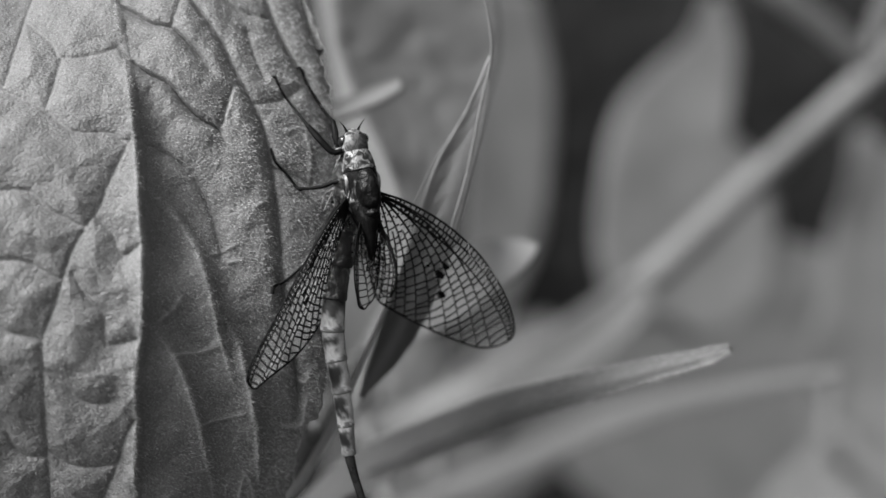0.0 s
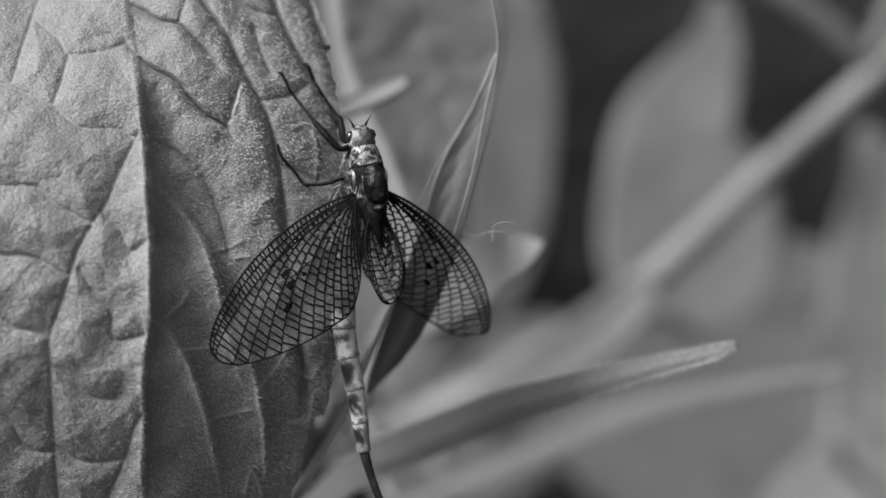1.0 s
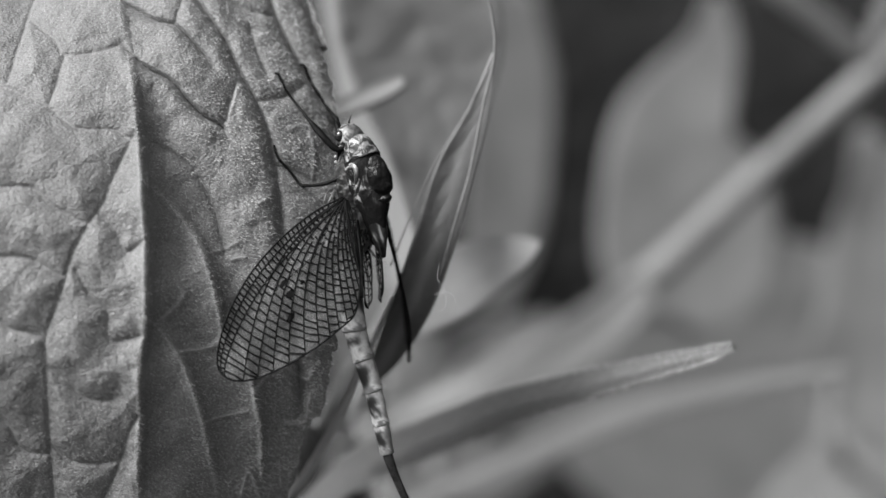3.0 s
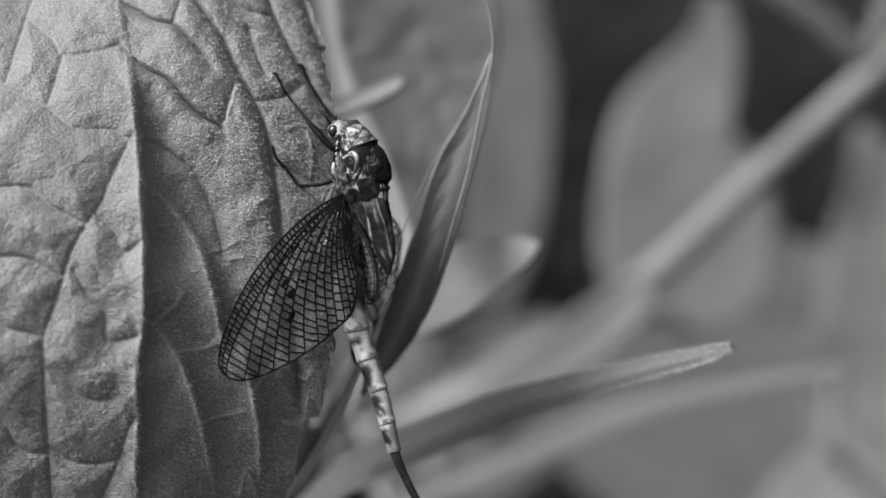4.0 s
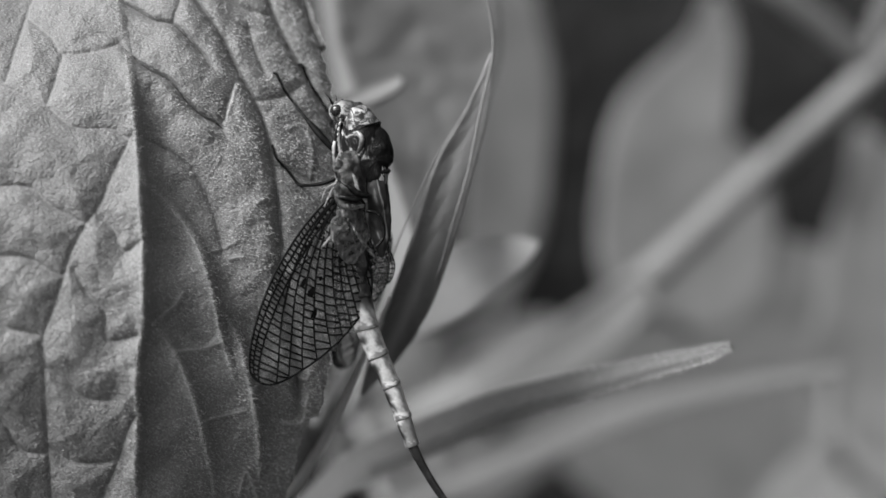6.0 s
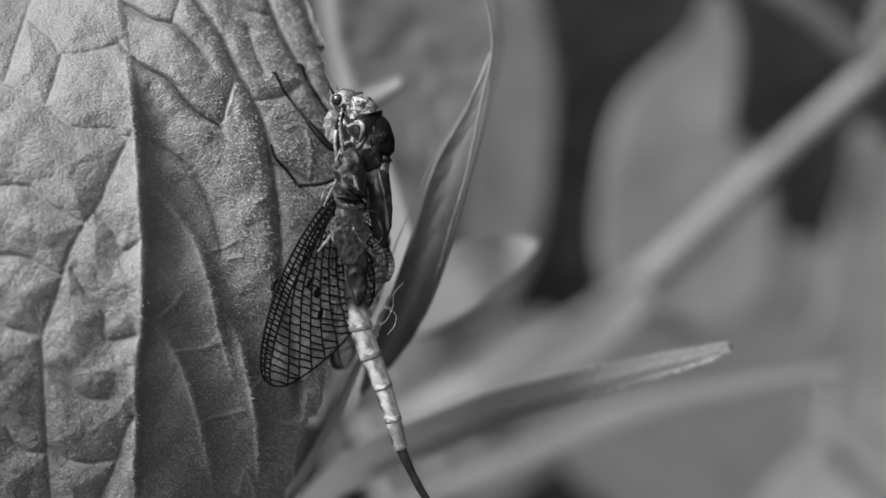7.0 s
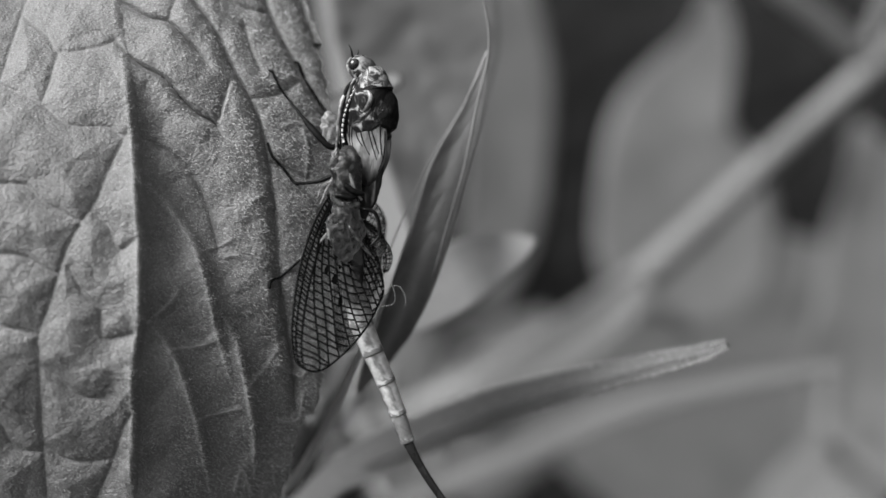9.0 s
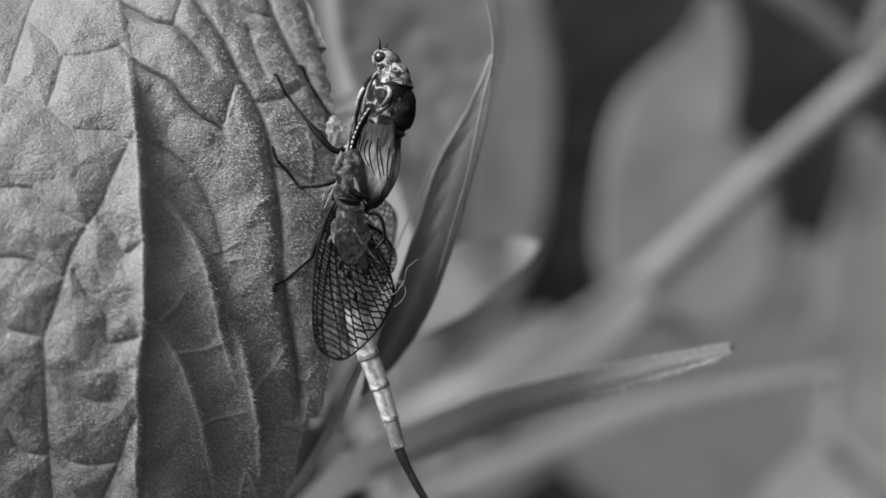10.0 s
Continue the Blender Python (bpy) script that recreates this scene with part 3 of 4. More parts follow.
# a taller plant farther back: one thick slanting stem, forked, with large leaves
tall = plant_at("tall_plant", (-0.06, 0.16, 0.0), "tall plant with a thick pale slanting stem")
stalk(tall, [(102.82, 189.00, 52.73, 2.60), (84.98, 189.00, 34.67, 2.90), (62.68, 189.00, 14.59, 3.00), (38.16, 189.00, -8.15, 3.50), (13.76, 191.70, -25.00, 4.28), (-15.09, 191.70, -40.42, 4.53), (-32.56, 155.25, -50.60, 3.51), (-60.00, 140.00, -350.00, 3.00), (-60.00, 160.00, -603.00, 4.00)])
stalk(tall, [(83.17, 189.00, 36.68, 2.68), (74.24, 189.00, 44.15, 2.90), (64.22, 189.00, 51.39, 2.90), (52.47, 191.70, 59.79, 2.47)], "branch", dull_leaf_mat)
stalk(tall, [(83.72, 189.00, 36.68, 2.46), (87.62, 189.00, 46.94, 2.46), (90.97, 189.00, 55.85, 2.23)], "branch", dull_leaf_mat)
leaf_on(tall, [(38.90, 182.25, -7.40, 3.20), (30.20, 182.25, -15.40, 4.90), (18.20, 182.25, -24.00, 5.20), (5.00, 182.25, -31.50, 3.60)], (0.1, -1, 0.25), far_leaf_mat, "leaf clasping the stem", nl=30, seed=6)
leaf_on(tall, [(-6.54, 108.00, -35.77, 1.56), (9.04, 108.00, -29.14, 2.49), (24.62, 108.00, -22.36, 2.64), (40.21, 108.00, -18.78, 2.02), (56.56, 108.00, -16.44, 0.47)], (0, -1, 0.4), dull_leaf_mat, "long narrow leaf", nl=40, seed=8)
stalk(tall, [(-6.54, 108.00, -35.77, 1.09), (-18.70, 121.50, -46.68, 1.17), (-50, 120, -300, 1.5), (-60, 160, -603, 2.5)], "petiole")

# leaves of the undergrowth far behind
under = plant_at("undergrowth_plant", (0.06, 0.37, 0.0), "large-leaved plant in soft light far behind")
def far_leaf(spine, mat, seed, face=(0, -1, 0.55), label="large soft-lit leaf", stalk_way=None):
    leaf_on(under, spine, face, mat, label, nl=30, thick=0.0008, seed=seed, cup=0.06, rib_tone=0.1, relief=0.008)
    q = spine[-1]
    way = stalk_way or [(q[0] * 0.8 + 12, q[1] * 0.5 + 180, q[2] - 160, 1.5)]
    stalk(under, [(*q[:3], 1.2), *way, (60, 370, -603, 2.5)], "petiole", mat)


far_leaf([(83.22, 337.50, 78.03, 2.07), (82.02, 337.50, 60.73, 8.65), (71.25, 337.50, 36.51, 18.91), (73.85, 337.50, 14.02, 27.14), (76.44, 337.50, -10.21, 26.26), (78.17, 337.50, -27.52, 10.52)], far_leaf_mat, 11, (0.0, -1, 0.15),
         stalk_way=[(53.09, 270.00, -17.26, 1.50), (24.08, 189.00, -24.42, 1.71), (2.06, 229.50, -56.30, 1.86), (-0.58, 270.00, -95.59, 2.00)])
far_leaf([(127.50, 337.50, 37.00, 2.07), (136.00, 337.50, 14.02, 15.50), (134.50, 337.50, -13.66, 18.17), (133.00, 337.50, -45.00, 24.00), (124.00, 337.50, -75.00, 10.00)], far_leaf_mat, 12,
         stalk_way=[(91.83, 243.00, -48.05, 1.74), (100.94, 297.00, -87.34, 1.88)])
far_leaf([(103.00, 445.50, 8.00, 6.00), (108.00, 445.50, -15.00, 52.00), (115.35, 445.50, -52.00, 82.00), (130.73, 445.50, -118.78, 38.45)], far_leaf_mat, 13, (-0.1, -1, 0.5))
far_leaf([(124.16, 270.00, -43.38, 2.90), (108.21, 270.00, -56.42, 11.60), (92.25, 270.00, -70.92, 11.60), (82.10, 270.00, -88.34, 4.35)], far_leaf_mat, 14)
far_leaf([(22.00, 337.00, 79.70, 6.20), (19.60, 337.00, 55.50, 14.40), (20.00, 337.00, 27.80, 13.60), (17.20, 337.00, 3.60, 12.40), (12.40, 337.00, -20.60, 6.00)], far_leaf_mat, 15, (0.2, -1, 0.05),
         stalk_way=[(1.04, 337.50, -24.05, 1.52), (-7.86, 216.00, -34.23, 1.60), (-13.11, 256.50, -77.96, 1.87)])
far_leaf([(-28.14, 270.00, -4.21, 4.35), (-17.99, 270.00, -20.16, 13.05), (-12.19, 270.00, -40.48, 12.32), (-9.29, 270.00, -66.58, 7.25)], far_leaf_mat, 16)
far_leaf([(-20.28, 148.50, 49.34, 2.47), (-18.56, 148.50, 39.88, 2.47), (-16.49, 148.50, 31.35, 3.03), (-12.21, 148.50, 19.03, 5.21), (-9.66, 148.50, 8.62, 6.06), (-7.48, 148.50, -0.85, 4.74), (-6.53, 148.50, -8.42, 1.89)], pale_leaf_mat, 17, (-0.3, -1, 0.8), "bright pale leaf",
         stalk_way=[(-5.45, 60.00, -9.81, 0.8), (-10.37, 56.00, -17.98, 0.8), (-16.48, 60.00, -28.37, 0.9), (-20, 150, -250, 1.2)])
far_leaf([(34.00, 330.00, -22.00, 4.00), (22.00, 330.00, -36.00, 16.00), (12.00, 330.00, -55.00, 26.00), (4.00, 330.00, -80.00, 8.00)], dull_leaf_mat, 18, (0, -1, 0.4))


# ---- the mayfly, creeping out of its old skin ----
U = 0.0335    # a body unit, in millimetres: the body is about 600 of them long
mayfly = thing("mayfly", mm(-4.83, 1.00, 3.56), "dark and pale mayfly creeping out of its old winged skin", "insect")
M0 = Vector(mayfly.location)


def u(*v):
    return Vector(v) * U * 0.001


def rows_u(rows):
    return [tuple(q * U * 0.001 for q in r) for r in rows]


# wing outline in body units, from the root along the front edge to the tip and back
FORE = [(0, 0), (56, -28), (136, -50), (226, -58), (316, -45), (384, -15), (396, 20), (373, 55), (323, 88), (260, 117), (209, 133), (167, 140), (113, 113), (68, 72), (22, 36), (0, 10)]
HIND = [(0, 0), (30, -22), (70, -34), (115, -30), (150, -8), (158, 15), (145, 42), (110, 62), (70, 66), (35, 48), (12, 22), (0, 6)]


def wing_relief(x, y, size):
    return (0.035 * math.sin(3.0 * x / size) + 0.010 * math.sin(28.0 * y / size) * x / size) * size


def build_wing(outline, tip_at, rays, rungs, spots, seed, heavy=1.0):
    """A wing: the film's mesh and the veins' mesh. x along the span, y along the chord (metres)."""
    size = outline[tip_at][0]
    rim = spline(outline, 120)
    rr = random.Random(seed)
    root = rim[0] * 0.5 + rim[-1] * 0.5

    def put(x, y):
        return u(x, y, wing_relief(x, y, size))

    def shifted(p, dy):
        q = p / (U * 0.001)
        return put(q.x, q.y + dy)

    def at(a, r):
        q = np.array([np.interp(a * 120, range(121), rim[:, 0]), np.interp(a * 120, range(121), rim[:, 1])])
        q = root + (q - root) * r
        return put(q[0], q[1])

    bm = bmesh.new()
    spot = bm.verts.layers.float.new("spot")
    grid = []
    for i in range(121):
        line = []
        for j in range(1, 61):
            v = bm.verts.new(at(i / 120, j / 60))
            for sx, sy, sr in spots:
                d = math.hypot(v.co.x / (U * 0.001) - sx, v.co.y / (U * 0.001) - sy)
                v[spot] = max(v[spot], min(1.0, math.exp(-(d / sr) ** 4)))
            line.append(v)
        grid.append(line)
    for a, b in zip(grid, grid[1:]):
        for j in range(59):
            bm.faces.new((a[j], a[j + 1], b[j + 1], b[j]))
    film = mesh_of("membrane", bm, membrane_mat)

    bm = bmesh.new()
    thick = 0.001 * U * heavy
    tip_a = tip_at / (len(outline) - 1)

    def line(pts, r0, r1, sides=4):
        add_tube(bm, pts, [thick * (r0 + (r1 - r0) * i / (len(pts) - 1)) for i in range(len(pts))], sides)

    line([at(i / 120, 1.0) for i in range(121)], 2.8, 2.2)
    fan = []
    fan.append([at(tip_a * i / 24, 1.0) for i in range(25)])
    for back in (0.034, 0.078):
        fan.append([shifted(at(tip_a * i / 24, 1.0), back * size * math.sin(math.pi * min(i / 24 + 0.04, 1.0)) ** 0.7) for i in range(25)])
        line(fan[-1], 3.2, 1.8)
    for n in range(rays):
        f = (n + 0.5) / rays
        a1 = tip_a + 0.02 + (0.94 - tip_a) * f ** 0.9
        bend = 0.03 * (1 - f)
        start = 0.04 if n % 2 == 0 else 0.30 + 0.1 * rr.random()
        bow = 0.115 * size * (1 - f) ** 1.6

        def along(r):
            return shifted(at(a1 - bend * (1 - r) * 1.5, r), -bow * math.sin(math.pi * r ** 0.9))

        line([along(r) for r in np.linspace(start, 1.0, 25)], 3.1 if n % 2 == 0 else 2.5, 1.8)
        fan.append([along(r) for r in np.linspace(0.02, 1.0, 25)])
    for n, (p, q) in enumerate(zip(fan, fan[1:])):
        step = size / rungs * (0.62 if n < 2 else 1.0)
        hub = u(root[0], root[1], 0)
        dp, dq = ([(z - hub).length / (U * 0.001) for z in ray] for ray in (p, q))
        lp, lq = dp[-1], dq[-1]
        far = 0.5 * step
        while far < min(lp, lq) * 0.985:
            far += step * (0.75 + 0.5 * rr.random()) * (1.15 - 0.4 * far / size)
            fp = min(np.interp(far, dp, range(25)), 23.99)
            fq = min(np.interp(far + step * 0.3 * (rr.random() - 0.5), dq, range(25)), 23.99)
            a = p[int(fp)].lerp(p[int(fp) + 1], fp - int(fp))
            b = q[int(fq)].lerp(q[int(fq) + 1], fq - int(fq))
            if (a - b).length < 3 * thick:
                continue
            k = a.lerp(b, 0.5) / (U * 0.001)
            k = put(k.x + 2 * (rr.random() - 0.5), k.y + 2 * (rr.random() - 0.5))
            line([a, k, b], 2.3, 2.3, 3)
    # dark blotches where the cross veins thicken
    for sx, sy, sr in spots:
        hit = bmesh.ops.create_uvsphere(bm, u_segments=10, v_segments=6, radius=u(sr, 0, 0).x)["verts"]
        z = wing_relief(sx, sy, size)
        for v in hit:
            wob = 1 + 0.35 * noise.noise(v.co * 9000 + Vector((sx, sy, 0)))
            v.co = Vector((v.co.x * wob, v.co.y * 0.7 * wob, v.co.z * 0.05)) + u(sx, sy, z)
    return film, mesh_of("veins", bm, vein_mat)


fore_film, fore_veins = build_wing(FORE, 6, 18, 25, [(200, 2, 9), (208, 22, 10), (240, 46, 10), (178, 28, 5)], 3, 0.82)
near_film, near_veins = build_wing([(x * 0.945, y * 0.945) for x, y in FORE], 6, 18, 25, [(189, 2, 8.5), (197, 21, 9.5), (227, 43, 9.5), (168, 26, 5)], 4, 0.82)
hind_film, hind_veins = build_wing(HIND, 5, 8, 10, [(85, 12, 6)], 5, 0.55)


def wing(name, film, veins, label):
    w = part(name, film, membrane_mat, mayfly, label)
    part("vein_net", veins, vein_mat, w, "dark net of wing veins")
    return w


forewing_a = wing("forewing", near_film, near_veins, "clear veined forewing with dark spots")
forewing_b = wing("forewing", fore_film, fore_veins, "clear veined forewing with dark spots")
hindwing_a = wing("hindwing", hind_film, hind_veins, "small clear veined hindwing")
hindwing_b = wing("hindwing", hind_film, hind_veins, "small clear veined hindwing")

# thorax: streaked flanks under a glossy dark back
thorax = part("thorax", loft(rows_u([(44, 12, 18, 2), (38, 26, 33, 3), (16, 31, 38, 6), (-9, 31, 41, 8), (-36, 27, 42, 9), (-64, 19, 37, 6), (-84, 14, 30, 10), (-104, 10, 24, 14), (-122, 6, 16, 16), (-134, 1, 4, 16)]), 28, 30, 0.00006), flank_mat, mayfly, "streaked pale and dark thorax")
layer = bmesh.new()
layer.from_mesh(thorax.data)
patch = layer.verts.layers.float.new("patch")
for v in layer.verts:
    q = v.co / (U * 0.001)
    v[patch] = max(1 / (1 + math.exp((q.z + 40 + 9 * math.sin(q.y * 0.2)) / 3)), 1 / (1 + math.exp((q.y + 18 + 12 * noise.noise(q * 0.06)) / 2)))
layer.to_mesh(thorax.data)
layer.free()
part("back_plate", loft(rows_u([(30, 3, 5, -17), (26, 13, 18, -18), (8, 20, 26, -19), (-12, 22, 29, -20), (-34, 19, 27, -20), (-42, 14, 22, -19), (-46, 12, 20, -18), (-53, 14, 22, -18), (-62, 10, 15, -14), (-68, 3, 5, -11)]), 32, 44, 0.00011, 2.0), shell_mat, thorax, "glossy black back plate")
for sx in (-1, 1):
    bm = tube([(*u(sx * 24, 4, 26), u(5, 0, 0).x), (*u(sx * 29, -6, 8), u(5, 0, 0).x), (*u(sx * 28, 4, -14), u(4, 0, 0).x), (*u(sx * 22, 14, -6), u(3, 0, 0).x)], 8, 14)
    part("flank_ridge", bm, pale_leg_mat, thorax, "pale flank ridge")
    bm = tube([(*u(sx * 20, 16, 30), u(3, 0, 0).x), (*u(sx * 26, 12, 6), u(4, 0, 0).x), (*u(sx * 25, 16, -26), u(3, 0, 0).x)], 8, 14)
    part("flank_ridge", bm, shell_mat, thorax, "dark flank ridge")

def dusky(ob, share, front):
    """Darkens the back of a part by its markings."""
    bm = bmesh.new()
    bm.from_mesh(ob.data)
    patch = bm.verts.layers.float.new("patch")
    for v in bm.verts:
        q = v.co / (U * 0.001)
        v[patch] = share / (1 + math.exp((q.y - front + 5 * noise.noise(q * 0.12)) / 3))
    bm.to_mesh(ob.data)
    bm.free()


prothorax = part("prothorax", loft(rows_u([(20, 18, 24, 4), (27, 28, 35, 3), (44, 27, 31, 3), (58, 23, 26, 3), (68, 17, 19, 4)]), 28, 24, 0.00006, 3.0), head_mat, mayfly, "pale dark-marked neck shield")
dusky(prothorax, 0.35, -20)
part("collar", loft(rows_u([(22, 18, 24, 3), (25, 28.4, 35.6, 3), (28, 28.4, 35.6, 3), (30, 18, 24, 3)]), 24, 12), shell_mat, prothorax, "dark collar")

head = part("head", loft(rows_u([(54, 13, 15, 3), (61, 21, 23, 3), (75, 23, 25, 4), (88, 20, 22, 7), (98, 12, 14, 10), (103, 4, 6, 12)]), 24, 22, 0.00004, 9.0), head_mat, mayfly, "small pale head with dark marks")
dusky(head, 0.85, -6)
for sx in (-1, 1):
    bm = bmesh.new()
    bmesh.ops.create_uvsphere(bm, u_segments=20, v_segments=14, radius=u(11, 0, 0).x)
    for v in bm.verts:
        v.co = Vector((v.co.x * 0.85, v.co.y, v.co.z * 0.95)) + u(sx * 19, 8, 82)
    part("eye", bm, eye_mat, head, "round black eye")
    bm = tube([(*u(sx * 9, 8, 92), u(3.2, 0, 0).x), (*u(sx * 12, 6, 101), u(2.2, 0, 0).x), (*u(sx * 17, 2, 109), u(1.1, 0, 0).x), (*u(sx * 24, 0, 117), u(0.4, 0, 0).x)], 6, 14)
    part("antenna", bm, leg_mat, head)
    bm = bmesh.new()
    bmesh.ops.create_uvsphere(bm, u_segments=12, v_segments=8, radius=u(3.2, 0, 0).x)
    part("ocellus", shift(bm, u(sx * 6, -9, 90)), eye_mat, head)

# the mayfly's own legs, folded under the thorax
for sx in (-1, 1):
    for k, (y0, z0, z1) in enumerate(((38, 52, -62), (44, 44, -92), (48, 26, -122))):
        bm = tube([(*u(sx * 8, y0 - 10, z0), u(4.2, 0, 0).x), (*u(sx * (15 + 4 * k), y0 + 2, z0 - 22), u(3.8, 0, 0).x), (*u(sx * (18 + 3 * k), y0 + 4, (z0 + z1) / 2), u(3.0, 0, 0).x), (*u(sx * (14 + 2 * k), y0 + 2, z1), u(1.8, 0, 0).x)], 7, 14)
        part("folded_leg", bm, leg_mat if k == 1 else pale_leg_mat, thorax, "thin leg folded under the thorax")


def crumple(bm, deep, fine, seed):
    """Presses sharp irregular folds into a body of ellipses."""
    bmesh.ops.recalc_face_normals(bm, faces=bm.faces[:])
    bm.normal_update()
    for v in bm.verts:
        p = Vector((v.co.x, v.co.y, 0.55 * v.co.z)) * 1000 + Vector((seed, -seed, seed * 0.5))
        w = (0.5 - abs(noise.noise(p * 1.3))) * deep + (0.4 - abs(noise.noise(p * 3.1))) * fine
        v.co += v.normal * w * 0.001
    return bm


# the fresh wings, still folded in pleats along the body
pads = []
for sx in (-1, 1):
    body = [(0, 3, 10, 4), (-22, 7, 25, 6), (-50, 9, 35, 8), (-80, 11, 42, 7), (-108, 12, 43, 4), (-136, 11, 36, -3), (-160, 7, 24, -8), (-178, 4, 14, -10), (-190, 1, 3, -11)]
    bm = crumple(loft(rows_u(body), 44, 70), 0.07, 0.05, sx * 3.0)
    patch = bm.verts.layers.float.new("patch")
    for v in bm.verts:
        q = v.co / (U * 0.001)
        v[patch] = 1 / (1 + math.exp((q.z + 160) / 5)) + 1 / (1 + math.exp(-(q.z + 94 + 0.45 * q.y + 26 * noise.noise(Vector((q.x, q.y * 2.2, q.z * 0.5)) * 0.05)) / 5))
    pad = part("folded_wing", shift(bm, u(sx * 15, 0, 0)), pad_mat, mayfly, "pale crumpled wing still folded")
    c = spline(body, 60)
    rr = random.Random(11 + sx)
    bm = bmesh.new()
    # a few dark pleats that curve down and back
    for k in range(9):
        pts = []
        y0, z0 = 44 - 10 * k + rr.uniform(-3, 3), -62 - 3 * k + rr.uniform(-8, 8)
        for f in np.linspace(0, 1, 12):
            z = z0 - (44 + 14 * (k % 3)) * f
            y = y0 - 16 * f * f - 4 * math.sin(3 * f + k)
            rx, ry, oy = (np.interp(-z, -c[:, 0], c[:, n]) for n in (1, 2, 3))
            w = max(-0.96, min(0.96, (y - oy) / ry))
            pts.append(u(sx * (15 + rx * math.sqrt(1 - w * w) + 1.0), oy + ry * w, z))
        add_tube(bm, pts, [0.001 * U * (1.5 - 1.2 * abs(f - 0.35)) for f in np.linspace(0, 1, 12)], 5)
    part("pleats", bm, vein_mat, pad, "dark pleats of the folded wing")
    # the front edge: a dark strip with pale cells like a ladder
    edge_at = [u(sx * (15 + 0.62 * np.interp(-z, -c[:, 0], c[:, 1]) + 2), np.interp(-z, -c[:, 0], c[:, 3]) + 0.80 * np.interp(-z, -c[:, 0], c[:, 2]), z) for z in np.linspace(-14, -128, 40)]
    bm = bmesh.new()
    add_tube(bm, edge_at, [u(7.5 - 3.5 * abs(q / 39 - 0.4), 0, 0).x for q in range(40)], 8)
    part("wing_edge", bm, vein_mat, pad, "dark front edge of the folded wing")
    cell = bmesh.new()
    for k in range(11):
        a, b = edge_at[3 + 3 * k], edge_at[min(5 + 3 * k, 39)]
        box = bmesh.ops.create_cube(cell, size=1.0)["verts"]
        turn = (b - a).to_track_quat("Z", "X").to_matrix().to_4x4()
        for v in box:
            side = 1.0 if v.co.z < 0 else 0.9
            v.co = Matrix.Translation(a.lerp(b, 0.5) + u(sx * 6.0, -0.5, 0)) @ turn @ Vector((v.co.x * u(3, 0, 0).x, v.co.y * side * u(8 - 0.3 * k, 0, 0).x, v.co.z * (b - a).length * 1.05))
    bmesh.ops.bevel(cell, geom=cell.edges[:], offset=u(0.8, 0, 0).x, segments=1, affect='EDGES')
    part("edge_cells", cell, abdomen_mat, pad, "pale cells along the wing edge")
    pads.append(pad)

# the fresh abdomen, drawn little by little out of the old skin
bm = crumple(loft(rows_u([(-30, 8, 20, 6), (-60, 16, 34, 5), (-84, 18, 33, 2), (-110, 15, 28, -3), (-140, 11, 21, -8), (-170, 8, 15, -8), (-200, 2, 3, -6)]), 40, 60), 0.12, 0.08, 1.5)
fresh_abdomen = part("fresh_abdomen", bm, fresh_mat, mayfly, "dark streaked abdomen leaving the old skin")

# the old skin: split thorax case, collar of loose folds
bm = crumple(loft(rows_u([(50, 2, 3, 0), (40, 12, 10, 0), (20, 23, 15, 2), (-5, 26, 17, 0), (-25, 22, 14, 0), (-38, 6, 5, 0)]), 60, 60), 0.50, 0.16, 2.0)
skin_case = part("skin_case", bm, skin_mat, mayfly, "crumpled empty skin of the thorax")
bm = crumple(loft(rows_u([(14, 8, 6, 0), (4, 22, 12, 2), (-18, 34, 13, 4), (-42, 38, 12, 2), (-66, 26, 9, 2), (-84, 12, 6, 4), (-92, 4, 4, 4)]), 64, 60), 0.42, 0.16, 6.0)
skin_collar = part("skin_collar", bm, loose_mat, mayfly, "loose folds of the old skin")

# a solid dark body set in where the empty skin holds only shade
bm = crumple(loft(rows_u([(10, 4, 4, 0), (-10, 16, 7, 0), (-45, 20, 8, 0), (-85, 17, 7, 0), (-125, 11, 5, 0), (-150, 2, 2, 0)]), 40, 50), 0.25, 0.12, 4.0)
hollow_shade = part("hollow_shade", bm, tail_mat, mayfly, "near-black body standing for the shade inside the old skin")
